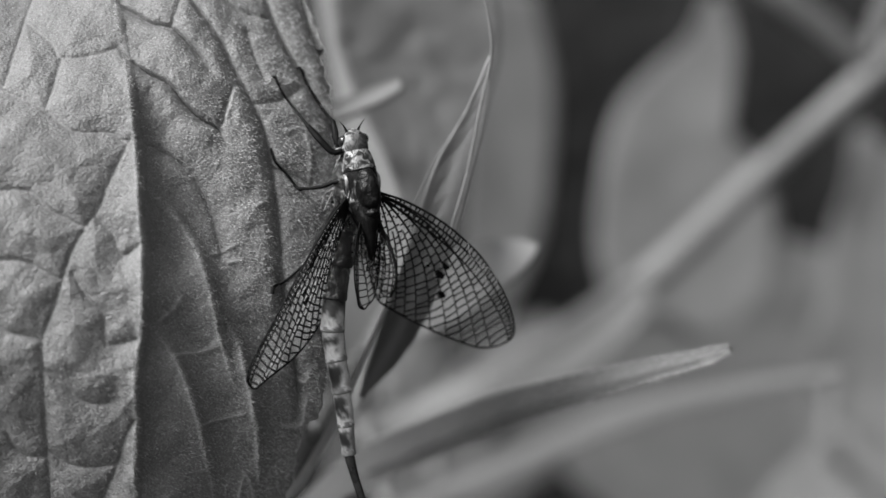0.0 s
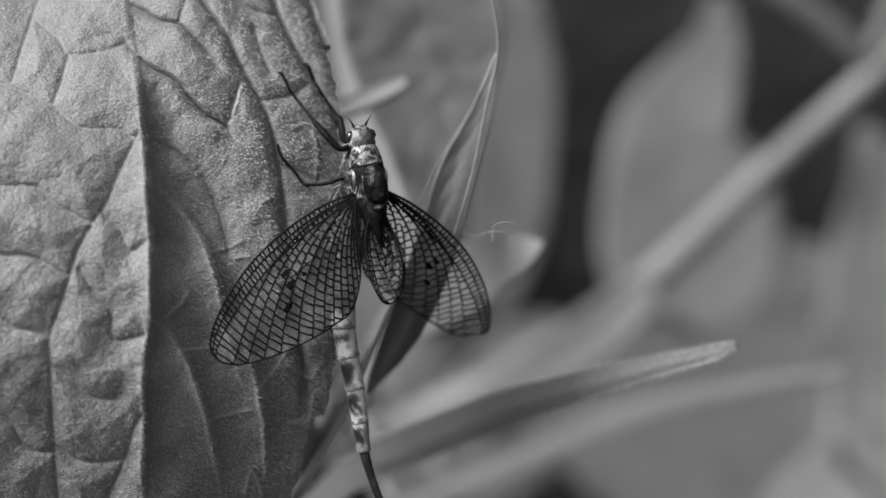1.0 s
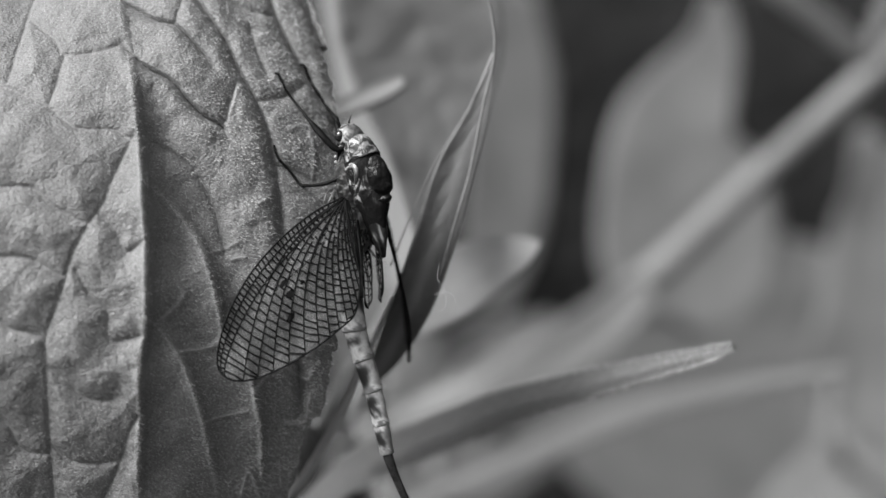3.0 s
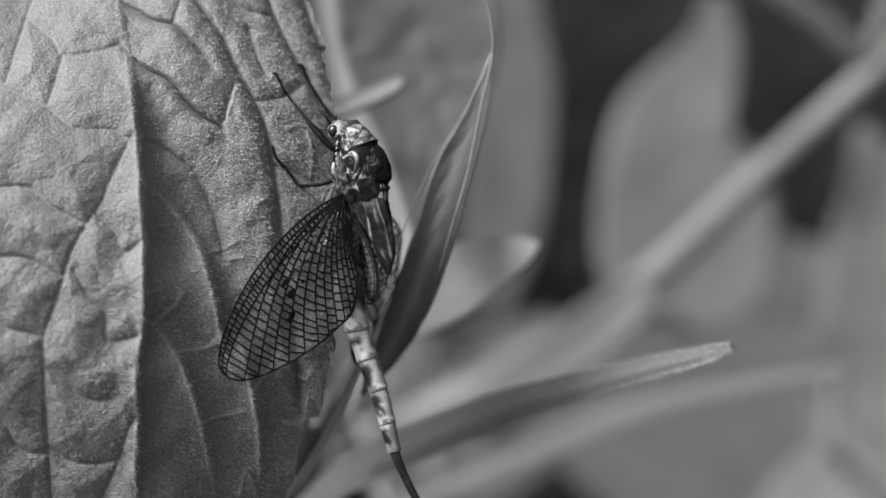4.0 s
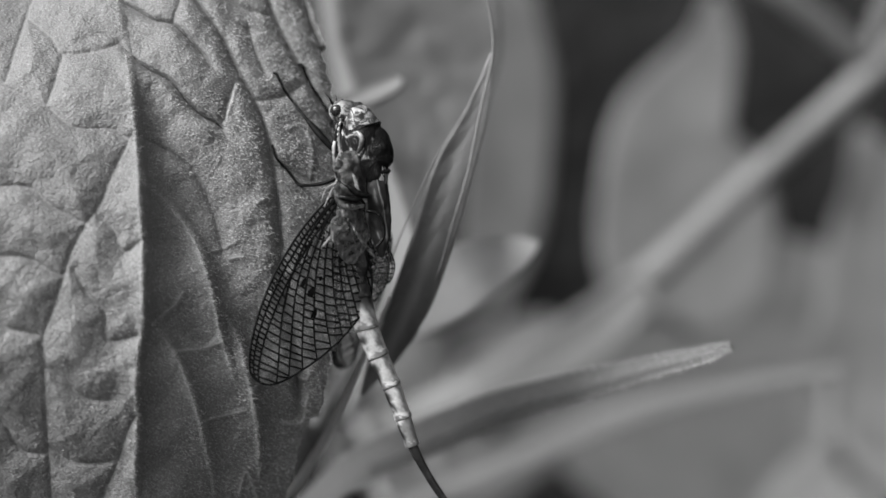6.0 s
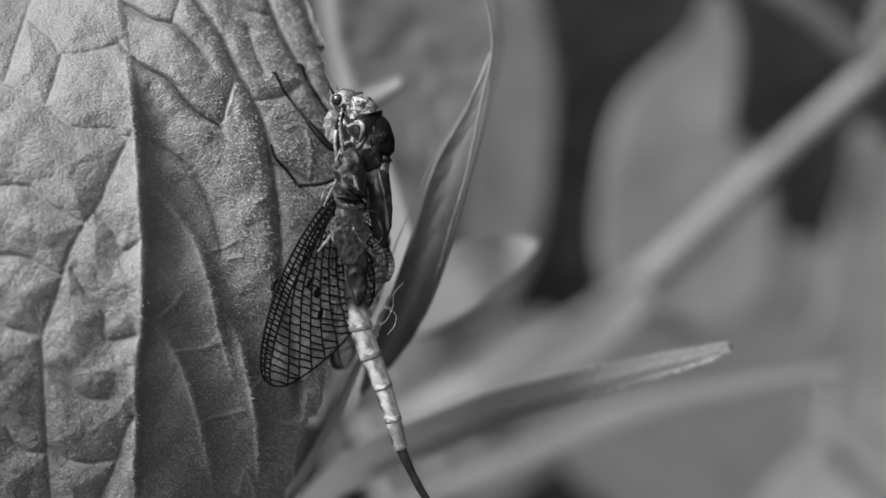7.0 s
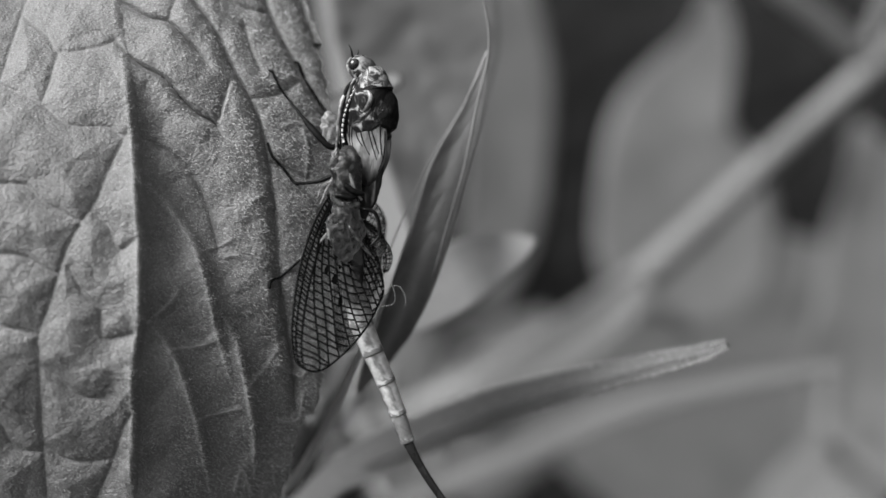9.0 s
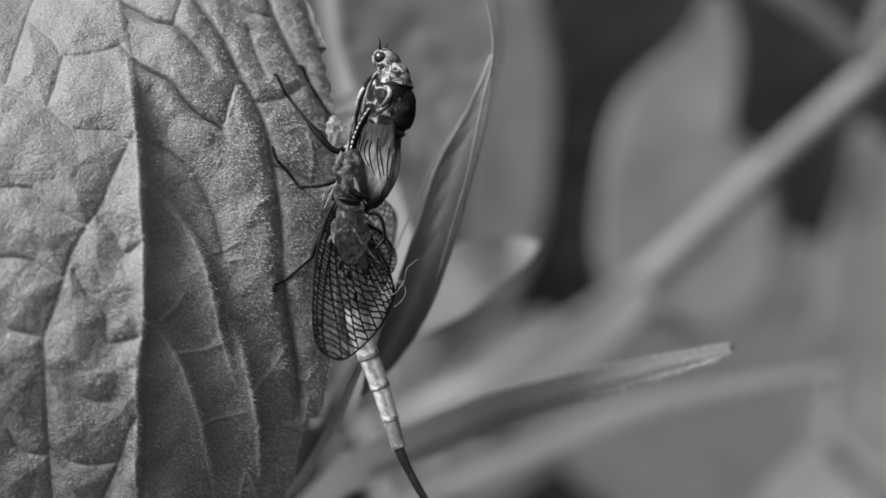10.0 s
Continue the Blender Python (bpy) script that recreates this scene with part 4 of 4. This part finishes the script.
# folds and threads of the old skin, about the mouth of the split
folds = part("skin_folds", tube([(*u(-2, -2, -23), u(1.5, 0, 0).x), (*u(10, -6, -42), u(3, 0, 0).x), (*u(28, -4, -68), u(3, 0, 0).x), (*u(48, 0, -91), u(1, 0, 0).x)], 8, 16), loose_mat, mayfly, "pale folds of the old skin")
for name, mat, pts in (("fold", husk_mat, [(-58, 0, -75, 1.5), (-44, -2, -58, 2.2), (-29, -4, -41, 2.5), (-8, -4, -25, 2)]),
                       ("fold", loose_mat, [(-29, 2, 32, 4), (-22, -4, 16, 6), (-12, -6, 5, 6), (4, -6, 4, 5), (22, 0, 6, 3)]),
                       ("fold", shell_mat, [(26, 2, -3, 3), (46, 0, -8, 3.5), (55, 2, -24, 3.5), (56, 4, -50, 3), (41, 4, -68, 2)]),
                       ("fold", husk_mat, [(-14, -2, 77, 2), (4, -8, 58, 3.2), (12, -8, 34, 3.2), (26, -2, 12, 2)]),
                       ("fold", shell_mat, [(-24, 0, 52, 3), (-6, -8, 40, 5), (14, -8, 26, 6), (30, -2, 22, 4)]),
                       ("fold", shell_mat, [(-34, 4, 20, 3), (-16, -6, 20, 5), (4, -8, 16, 5), (18, -4, 18, 3)]),
                       ("thread", husk_mat, [(-52, 4, 16, 1), (-44, 0, 36, 1.6), (-26, -2, 46, 1.4)]),
                       ("thread", husk_mat, [(-48, 4, 4, 1), (-38, 0, 26, 1.4), (-22, -2, 58, 1.2)]),
                       ("thread", husk_mat, [(-30, 0, 66, 1.2), (-26, -4, 84, 1.8), (-18, -2, 104, 1.2)])):
    part(name, tube([(*u(x, y, z), u(r, 0, 0).x) for x, y, z, r in pts], 7, 16), mat, folds)
bm = bmesh.new()
bmesh.ops.create_uvsphere(bm, u_segments=16, v_segments=10, radius=u(13, 0, 0).x)
for v in bm.verts:
    v.co = Vector((v.co.x * 0.8, v.co.y * 0.5, v.co.z * 1.1)) + u(-22, -2, 72)
part("eye_skin", bm, skin_mat, folds, "empty dark skin of the old eye")

bm = crumple(loft(rows_u([(34, 2, 2, 0), (24, 7, 5, 0), (8, 11, 8, 2), (-8, 13, 9, 0), (-24, 10, 7, 2), (-36, 3, 3, 0)]), 48, 48), 0.5, 0.26, 9.4)
head_skin = part("head_skin", bm, husk_mat, mayfly, "pale empty skin of the head")

# legs of the old skin, still gripping the leaf


def leg(label, *pieces):
    """Pieces of name, material and points; a point with no depth of its own lies on the leaf."""
    top = None
    for name, mat, pts in pieces:
        rows = []
        for x, y, z, r in pts:
            if y is None:
                y = float(leaf_surface(np.array([x]), np.array([z]))[0][0]) - 0.06 - r * U
            rows.append((*(mm(x, y, z) - M0), 0.95 * r * U * 0.001))
        ob = part(name, tube(rows, 8, 14), mat, top or mayfly, label if top is None else "")
        top = top or ob


leg("dark thin leg gripping the leaf",
    ("leg", leg_mat, [(-5.99, 1.20, 5.89, 5), (-6.53, 1.20, 5.75, 6), (-7.13, 1.20, 6.29, 6.5), (-7.69, 1.40, 6.92, 6.5), (-8.14, 1.50, 7.43, 4)]),
    ("shank", leg_mat, [(-8.07, 1.50, 7.36, 3.2), (-9.06, None, 8.54, 2.6), (-9.74, None, 9.43, 2.4), (-10.04, None, 10.08, 2.2)]),
    ("foot", leg_mat, [(-10.03, None, 10.00, 2.4), (-10.23, None, 10.44, 2.6), (-10.44, None, 10.51, 2.0)]),
    ("hip", pale_leg_mat, [(-5.52, 1.20, 6.02, 6), (-6.13, 1.30, 5.90, 5.5), (-6.54, 1.30, 5.73, 4)]))
leg("dark thin leg gripping the leaf",
    ("leg", leg_mat, [(-6.07, 1.80, 6.14, 5), (-6.38, 1.90, 6.42, 6.5), (-6.49, 2.00, 7.10, 6.5), (-6.64, 2.20, 7.73, 4.5)]),
    ("shank", leg_mat, [(-6.61, 2.20, 7.67, 3.4), (-7.34, None, 8.52, 3.2), (-7.97, None, 9.47, 2.8), (-8.47, None, 10.28, 2.4), (-8.69, None, 10.79, 2.2)]),
    ("foot", leg_mat, [(-8.65, None, 10.71, 2.4), (-8.84, None, 11.20, 2.8), (-9.09, None, 11.26, 2.2)]))
leg("dark thin leg bent on the leaf",
    ("leg", leg_mat, [(-5.79, 1.20, 4.07, 4.5), (-6.48, 1.40, 4.01, 4.5), (-7.16, 1.50, 3.75, 4), (-7.98, 1.60, 3.62, 3.2), (-8.59, 1.60, 3.62, 3)]),
    ("shank", leg_mat, [(-8.49, 1.60, 3.58, 4), (-8.83, None, 3.73, 3), (-9.32, None, 4.41, 2.6), (-9.71, None, 4.81, 2.4), (-10.03, None, 5.20, 2.2)]),
    ("foot", leg_mat, [(-10.00, None, 5.14, 2.4), (-10.20, None, 5.54, 2.4), (-10.34, None, 6.04, 2.0)]))
leg("dark thin leg reaching down the leaf",
    ("leg", leg_mat, [(-6.21, 1.40, 2.73, 5), (-6.92, 1.80, 1.56, 5), (-7.59, 1.80, 0.37, 4.5), (-8.00, 1.80, -0.71, 3.5)]),
    ("shank", leg_mat, [(-7.97, 1.80, -0.64, 2.6), (-8.70, None, -1.32, 2.4), (-9.36, None, -1.89, 2.2), (-9.73, None, -2.11, 2.2)]),
    ("foot", leg_mat, [(-9.67, None, -2.08, 2.4), (-9.98, None, -2.24, 3.2), (-10.06, None, -2.65, 3.6)]))

# abdomen in rings, pale with dark saddle marks, and the tail
RING_Z = [75, 135, 195, 252, 305, 362, 422, 472]
RING_R = [22, 23, 22, 21, 19, 17, 15, 12.5]
rings = []
for i in range(7):
    n = RING_Z[i + 1] - RING_Z[i]
    r0, r1 = RING_R[i], RING_R[i + 1]
    bm = loft(rows_u([(3, r0 * 0.80, r0 * 0.8, 0), (0, r0 * 0.93, r0 * 0.93, 0), (-n * 0.3, r0 * 0.96, r0 * 0.96, 0), (-n * 0.75, r1 * 1.02, r1 * 1.02, 0), (-n * 0.95, r1 * 1.06, r1 * 1.06, 0), (-n - 3, r1 * 1.03, r1 * 1.03, 0), (-n - 4, r1 * 0.7, r1 * 0.7, 0)]), 28, 26, 0.00002, i)
    patch = bm.verts.layers.float.new("patch")
    for v in bm.verts:
        wob = noise.noise(v.co * 2600 + Vector((i * 5.0, 0, 0))) + 0.7 * noise.noise(v.co * 6500 + Vector((0, i * 5.0, 0)))
        a = math.degrees(math.atan2(v.co.x, -v.co.y)) + 20 * wob
        f = -v.co.z / (n * U * 0.001) + 0.22 * wob
        side = 1 / (1 + math.exp((abs(a + 26) - (50 if i % 2 else 42)) / 3.5))
        low, high = ((0.05, 0.8), (0.1, 0.9), (0.2, 0.6), (0.12, 0.5), (0.02, 0.95), (0.04, 0.72), (0.06, 0.9))[i]
        along = 1 / (1 + math.exp(-(f - low) * 22)) / (1 + math.exp((f - high) * 22))
        keel = 0.8 / (1 + math.exp((abs(abs(a + 10) - 105) - 9) / 3))
        ring_dark = 0.6 if i == 6 and 0.04 < f < 0.86 else 0.0
        ring_dark = 1 / (1 + math.exp((f - 0.45) * 14)) if i == 2 else ring_dark
        v[patch] = min(1.0, max(side * along, ring_dark, 0.7 * (f > 0.93), keel * (0.1 < f < 0.92)))
    rings.append(part("abdomen_ring", bm, skin_mat if i < 2 else abdomen_mat, mayfly, "dark wrinkled abdomen ring" if i < 2 else "pale abdomen ring with a dark saddle mark"))
tail = part("tail", tube([(*u(0, 0, 6), u(9, 0, 0).x), (*u(1, 0, -12), u(9, 0, 0).x), (*u(6, 0, -45), u(7.5, 0, 0).x), (*u(16, 0, -90), u(7, 0, 0).x), (*u(34, 0, -150), u(6, 0, 0).x), (*u(60, 0, -220), u(4, 0, 0).x)], 10, 26), tail_mat, mayfly, "dark bundled tail filaments")

# a wisp of silk that flutters beside the wing
silk = thing("silk_thread", mm(2.22, 1.00, 0.03), "thin bright wisp of silk thread blowing by the wing", "silk thread")
for pts in ([(-48, 6), (-20, -4), (4, 4), (10, -18)], [(10, -18), (14, 12), (36, 20), (58, 12)], [(4, 4), (30, 2), (44, -10), (40, -34)]):
    rows = [(*u(0.9 * x, 2 * math.sin(x), 0.9 * z), 0.34 * U * 0.001) for x, z in pts]
    part("strand", tube(rows, 5, 14), silk_mat, silk)


def motions():
    # seconds, middle of the thorax (x, z), lean to the right, turn about the body's axis
    torso = [(0.0, 1, 7, -9, 24), (0.5, 1, 8, -8, 24), (1.0, 2, 8, -9, 25), (1.5, 2, 10, -10, 27), (2.0, 3, 12, -12, 31), (2.5, 5, 13, -14, 37),
             (3.1, 4, 25, -14, 47), (3.8, 2, 37, -12, 58), (4.5, 2, 49, -10, 66), (5.0, 2, 55, -9, 70), (5.5, 2, 63, -8, 71), (6.2, 5, 77, -7, 72), (7.0, 8, 92, -7, 72),
             (7.5, 9, 98, -5, 72), (8.0, 14, 112, -2, 72), (8.5, 19, 126, 2, 72), (9.0, 25, 138, 6, 72), (9.5, 38, 145, 11, 72), (10.0, 49, 152, 14, 72)]
    rows = [(t, Matrix.Translation(u(x, 0, z)) @ pose(0, 0, 0, 0, lean, 0) @ pose(0, 0, 0, 0, 0, turn)) for t, x, z, lean, turn in torso]
    walk(thorax, rows)
    for side, pad in zip((-1, 1), pads):
        slip = lambda t: pose(-side * np.interp(t, (8.2, 9.6), (11, 0)) * U * 0.001, np.interp(t, (2.5, 3.8, 8.2, 9.5), (28, 6, 6, 0)) * U * 0.001, np.interp(t, (2.5, 3.8, 5.5, 7.0, 8.0, 8.5, 9.0, 9.5, 10.0), (78, 78, 76, 74, 72, 66, 46, 20, 0)) * U * 0.001)
        walk(pad, [(t, m @ slip(t)) for t, m in rows])
    walk(fresh_abdomen, [(t, m @ pose(0, np.interp(t, (2.5, 3.8), (28, 0)) * U * 0.001, np.interp(t, (2.5, 3.8), (76, 0)) * U * 0.001)) for t, m in rows])
    # the old skin comes round to the front as the body turns out of it
    shed = ((0.0, 24, 4, 0), (2.5, 24, 4, 0), (3.2, 20, 2, 10), (4.0, 12, 2, 30), (5.5, -8, 6, 45), (7.0, -24, 9, 50), (8.5, -24, 8, 50), (10.0, -24, 8, 50))
    for skin, x, z in ((skin_case, -26, 10), (skin_collar, -26, -42)):
        walk(skin, [(t, Matrix.Translation(u(x + dx, y, z)) @ pose(0, 0, 0, 0, 0, turn)) for t, y, dx, turn in shed])
    walk(hollow_shade, [(t, Matrix.Translation(u(dx - 24, y + 30, -62) if y < 0 else u(-10, 44, 30)) @ pose(0, 0, 0, 0, -4, 0)) for t, y, dx, turn in shed])
    walk(folds, [(t, Matrix.Translation(u(dx - 26, y - 14 if y < 0 else y + 4, -42))) for t, y, dx, turn in shed])
    walk(head_skin, [(t, Matrix.Translation(u(x, 14, z)) @ pose(0, 0, 0, 0, tilt, turn)) for t, x, z, tilt, turn in
                     ((0.0, -8, 40, 0, 0), (3.8, -14, 64, 0, 20), (5.5, -20, 74, 0, 30), (6.2, -38, 88, -6, 30), (6.8, -48, 98, -10, 30), (8.0, -48, 96, -10, 30), (10.0, -46, 92, -12, 30))])
    # the head bows while the back splits, and lifts again at the end
    bow = [np.interp(t, (2.0, 3.8, 7.5, 9.0, 10.0), (0, 36, 40, 34, 30)) for t, *_ in torso]
    for ob, share in ((prothorax, 0.4), (head, 1.0)):
        neck = Matrix.Translation(u(0, 0, 30))
        walk(ob, [(t, m @ neck @ pose(0, 0, 0, -b * share, 0, 0) @ neck.inverted()) for (t, m), b in zip(rows, bow)])

    def wing_pose(length, root, tip, near, tilt, hand):
        """From root to tip (x, z), leaning to the near or far side by what its length leaves over; tilt turns its chord away."""
        d = Vector((tip[0] - root[0], 0, tip[1] - root[1]))
        d.y = near * math.sqrt(max(length ** 2 - d.length_squared, 80.0 ** 2 if length > 200 else 0.0))
        s = d.normalized()
        c0 = s.cross(Vector((0, 1, 0))).normalized() * hand
        n = s.cross(c0)
        n = -n if n.y < 0 else n
        c = (c0 * math.cos(radians(tilt)) + n * math.sin(radians(tilt))).normalized()
        m = Matrix((s, c, s.cross(c))).transposed().to_4x4()
        return Matrix.Translation(u(root[0], root[2], root[1])) @ m

    # root x, z, y; tip x, z; near or far; tilt
    left = [(0.0, (-26, -15, -6), (-182, -325), -1, 70), (0.5, (-26, -15, -6), (-228, -315), -1, 60), (1.0, (-25, -15, -8), (-268, -299), -1, 12), (1.5, (-26, -17, -8), (-264, -310), -1, 10),
            (2.0, (-30, -19, -8), (-258, -322), -1, 6), (2.5, (-36, -21, -8), (-251, -337), -1, 4), (3.2, (-38, -19, -8), (-245, -329), -1, 6), (4.0, (-38, -15, -8), (-236, -323), -1, 20),
            (4.5, (-36, -13, -8), (-228, -331), -1, 24), (5.0, (-34, -9, -8), (-216, -340), -1, 24), (5.5, (-32, -5, -8), (-202, -352), -1, 26), (6.2, (-32, -1, 6), (-185, -353), -1, 28), (7.0, (-34, 0, 20), (-162, -344), -1, 32),
            (7.5, (-34, 2, 24), (-148, -340), -1, 34), (8.0, (-34, 4, 30), (-131, -328), -1, 36), (8.5, (-34, 4, 40), (-110, -318), -1, 38), (9.0, (-35, 2, 55), (-88, -304), -1, 40), (9.5, (-36, -1, 70), (-68, -291), -1, 42), (10.0, (-36, -5, 85), (-57, -275), -1, 44)]
    walk(forewing_a, [(t, wing_pose(365, a, b, near, tilt, 1)) for t, a, b, near, tilt in left])
    right = [(0.0, (29, -5, 0), (268, -269), 1, 12), (0.5, (29, -5, 0), (240, -271), 1, 20), (1.0, (26, -7, 0), (210, -271), 1, 26), (1.5, (27, -9, 0), (200, -277), 1, 30),
             (2.0, (30, -11, 2), (186, -285), 1, 36), (2.5, (34, -13, 4), (162, -302), 1, 46), (2.8, (30, -15, 10), (105, -315), 1, 70), (3.2, (8, -19, 16), (40, -333), 1, 100), (3.8, (-10, -21, 20), (-10, -330), 1, 115),
             (4.5, (-24, -21, 22), (-40, -330), 1, 122), (5.5, (-30, -15, 22), (-52, -333), 1, 120), (7.0, (-34, -10, 22), (-56, -337), 1, 120), (8.0, (-34, -5, 22), (-50, -325), 1, 120), (9.0, (-32, 0, 22), (-42, -310), 1, 116), (10.0, (-32, 5, 22), (-40, -285), 1, 122)]
    walk(forewing_b, [(t, wing_pose(386, a, b, near, tilt, -1)) for t, a, b, near, tilt in right])
    small_left = [(0.0, (-2, -59, -12), (-2, -215), 1, 66), (1.0, (2, -59, -12), (32, -213), 1, 50), (2.0, (-6, -61, -8), (10, -221), 1, 45), (2.7, (-12, -61, 0), (0, -225), 1, 70), (3.3, (-15, -59, 4), (5, -221), 1, 95), (3.8, (-18, -57, 6), (14, -213), 1, 115),
                  (4.5, (-18, -55, 6), (22, -200), 1, 130), (5.5, (-16, -55, 6), (40, -180), 1, 140), (7.0, (-16, -53, 6), (44, -173), 1, 140), (8.0, (-16, -53, 6), (44, -167), 1, 140), (9.0, (-16, -53, 6), (46, -160), 1, 140), (10.0, (-16, -53, 6), (46, -155), 1, 140)]
    walk(hindwing_a, [(t, wing_pose(158, a, b, near, tilt, 1)) for t, a, b, near, tilt in small_left])
    small_right = [(0.0, (20, -45, 2), (50, -195), 1, 60), (1.0, (22, -47, 2), (50, -197), 1, 60), (2.5, (22, -51, 6), (42, -205), 1, 70), (3.2, (10, -57, 14), (20, -210), 1, 90), (4.0, (0, -61, 20), (12, -210), 1, 120),
                   (5.5, (-10, -65, 20), (10, -210), 1, 130), (7.0, (-12, -67, 20), (10, -205), 1, 130), (10.0, (-10, -70, 20), (15, -200), 1, 130)]
    walk(hindwing_b, [(t, wing_pose(158, a, b, near, tilt, -1)) for t, a, b, near, tilt in small_right])

    # the abdomen swings: seconds and where its end hangs (x, z)
    ends = [(0.0, -24, -473), (0.5, -14, -471), (1.0, -9, -474), (1.5, 1, -473), (2.0, 16, -471), (2.5, 29, -477), (3.2, 42, -477), (4.0, 55, -472), (4.5, 66, -467), (5.0, 58, -471), (5.5, 96, -457),
            (6.2, 82, -465), (7.0, 70, -469), (7.5, 78, -465), (8.0, 117, -441), (8.5, 80, -461), (9.0, 87, -459), (9.5, 92, -453), (10.0, 62, -463)]
    keys = [[] for _ in rings]
    tail_keys = []
    for t, ex, ez in ends:
        dx = ex + 24
        turn = np.interp(t, (0.0, 2.5, 5.0, 7.0, 10.0), (0, -8, -32, -70, -95))
        curve = spline([(-30 + 0.10 * dx, -75), (-47 + 0.32 * dx, -165), (-54 + 0.53 * dx, -252), (-37 + 0.80 * dx, -362), (ex, ez)], 200)
        run = np.concatenate([[0], np.cumsum(np.hypot(*np.diff(curve, axis=0).T))])
        run = run / run[-1] * (RING_Z[-1] - RING_Z[0]) + RING_Z[0]
        stop = [Vector((np.interp(q, run, curve[:, 0]), 0, np.interp(q, run, curve[:, 1]))) for q in RING_Z]
        for i in range(8):
            a, b = (stop[i], stop[i + 1]) if i < 7 else (stop[7], stop[7] + (stop[7] - stop[6]))
            zax = (a - b).normalized()
            xax = Vector((0, 1, 0)).cross(zax).normalized()
            m = Matrix((xax, zax.cross(xax), zax)).transposed().to_4x4()
            m = Matrix.Translation(u(a.x, 26, a.z)) @ m
            if i < 7:
                keys[i].append((t, m @ pose(0, 0, 0, 0, 0, turn)))
            else:
                tail_keys.append((t, m))
    for ring, k in zip(rings, keys):
        walk(ring, k)
    walk(tail, tail_keys)

    # the wisp of silk: seconds, place beside the mayfly (x, z) and turn
    wisp = [(0.0, 205, -12, -133, 60), (0.3, 240, -12, -110, 20), (0.6, 250, -12, -115, 10), (1.0, 210, -12, -85, -5), (1.5, 220, -12, -185, 40), (2.0, 200, -12, -95, 70), (2.5, 190, -12, -140, 100), (3.2, 90, 40, -190, 60), (3.8, -50, 60, -210, 30),
            (5.5, -40, 60, -225, 70), (6.4, 20, 20, -215, 90), (7.0, 54, -12, -210, 110), (8.6, 60, -12, -185, 60), (9.3, 50, -12, -165, 80), (10.0, 72, -12, -161, 120)]
    walk(silk, [(t, Matrix.Translation(M0 + u(x, y, z)) @ pose(0, 0, 0, 10, turn, 0)) for t, x, y, z, turn in wisp])


motions()
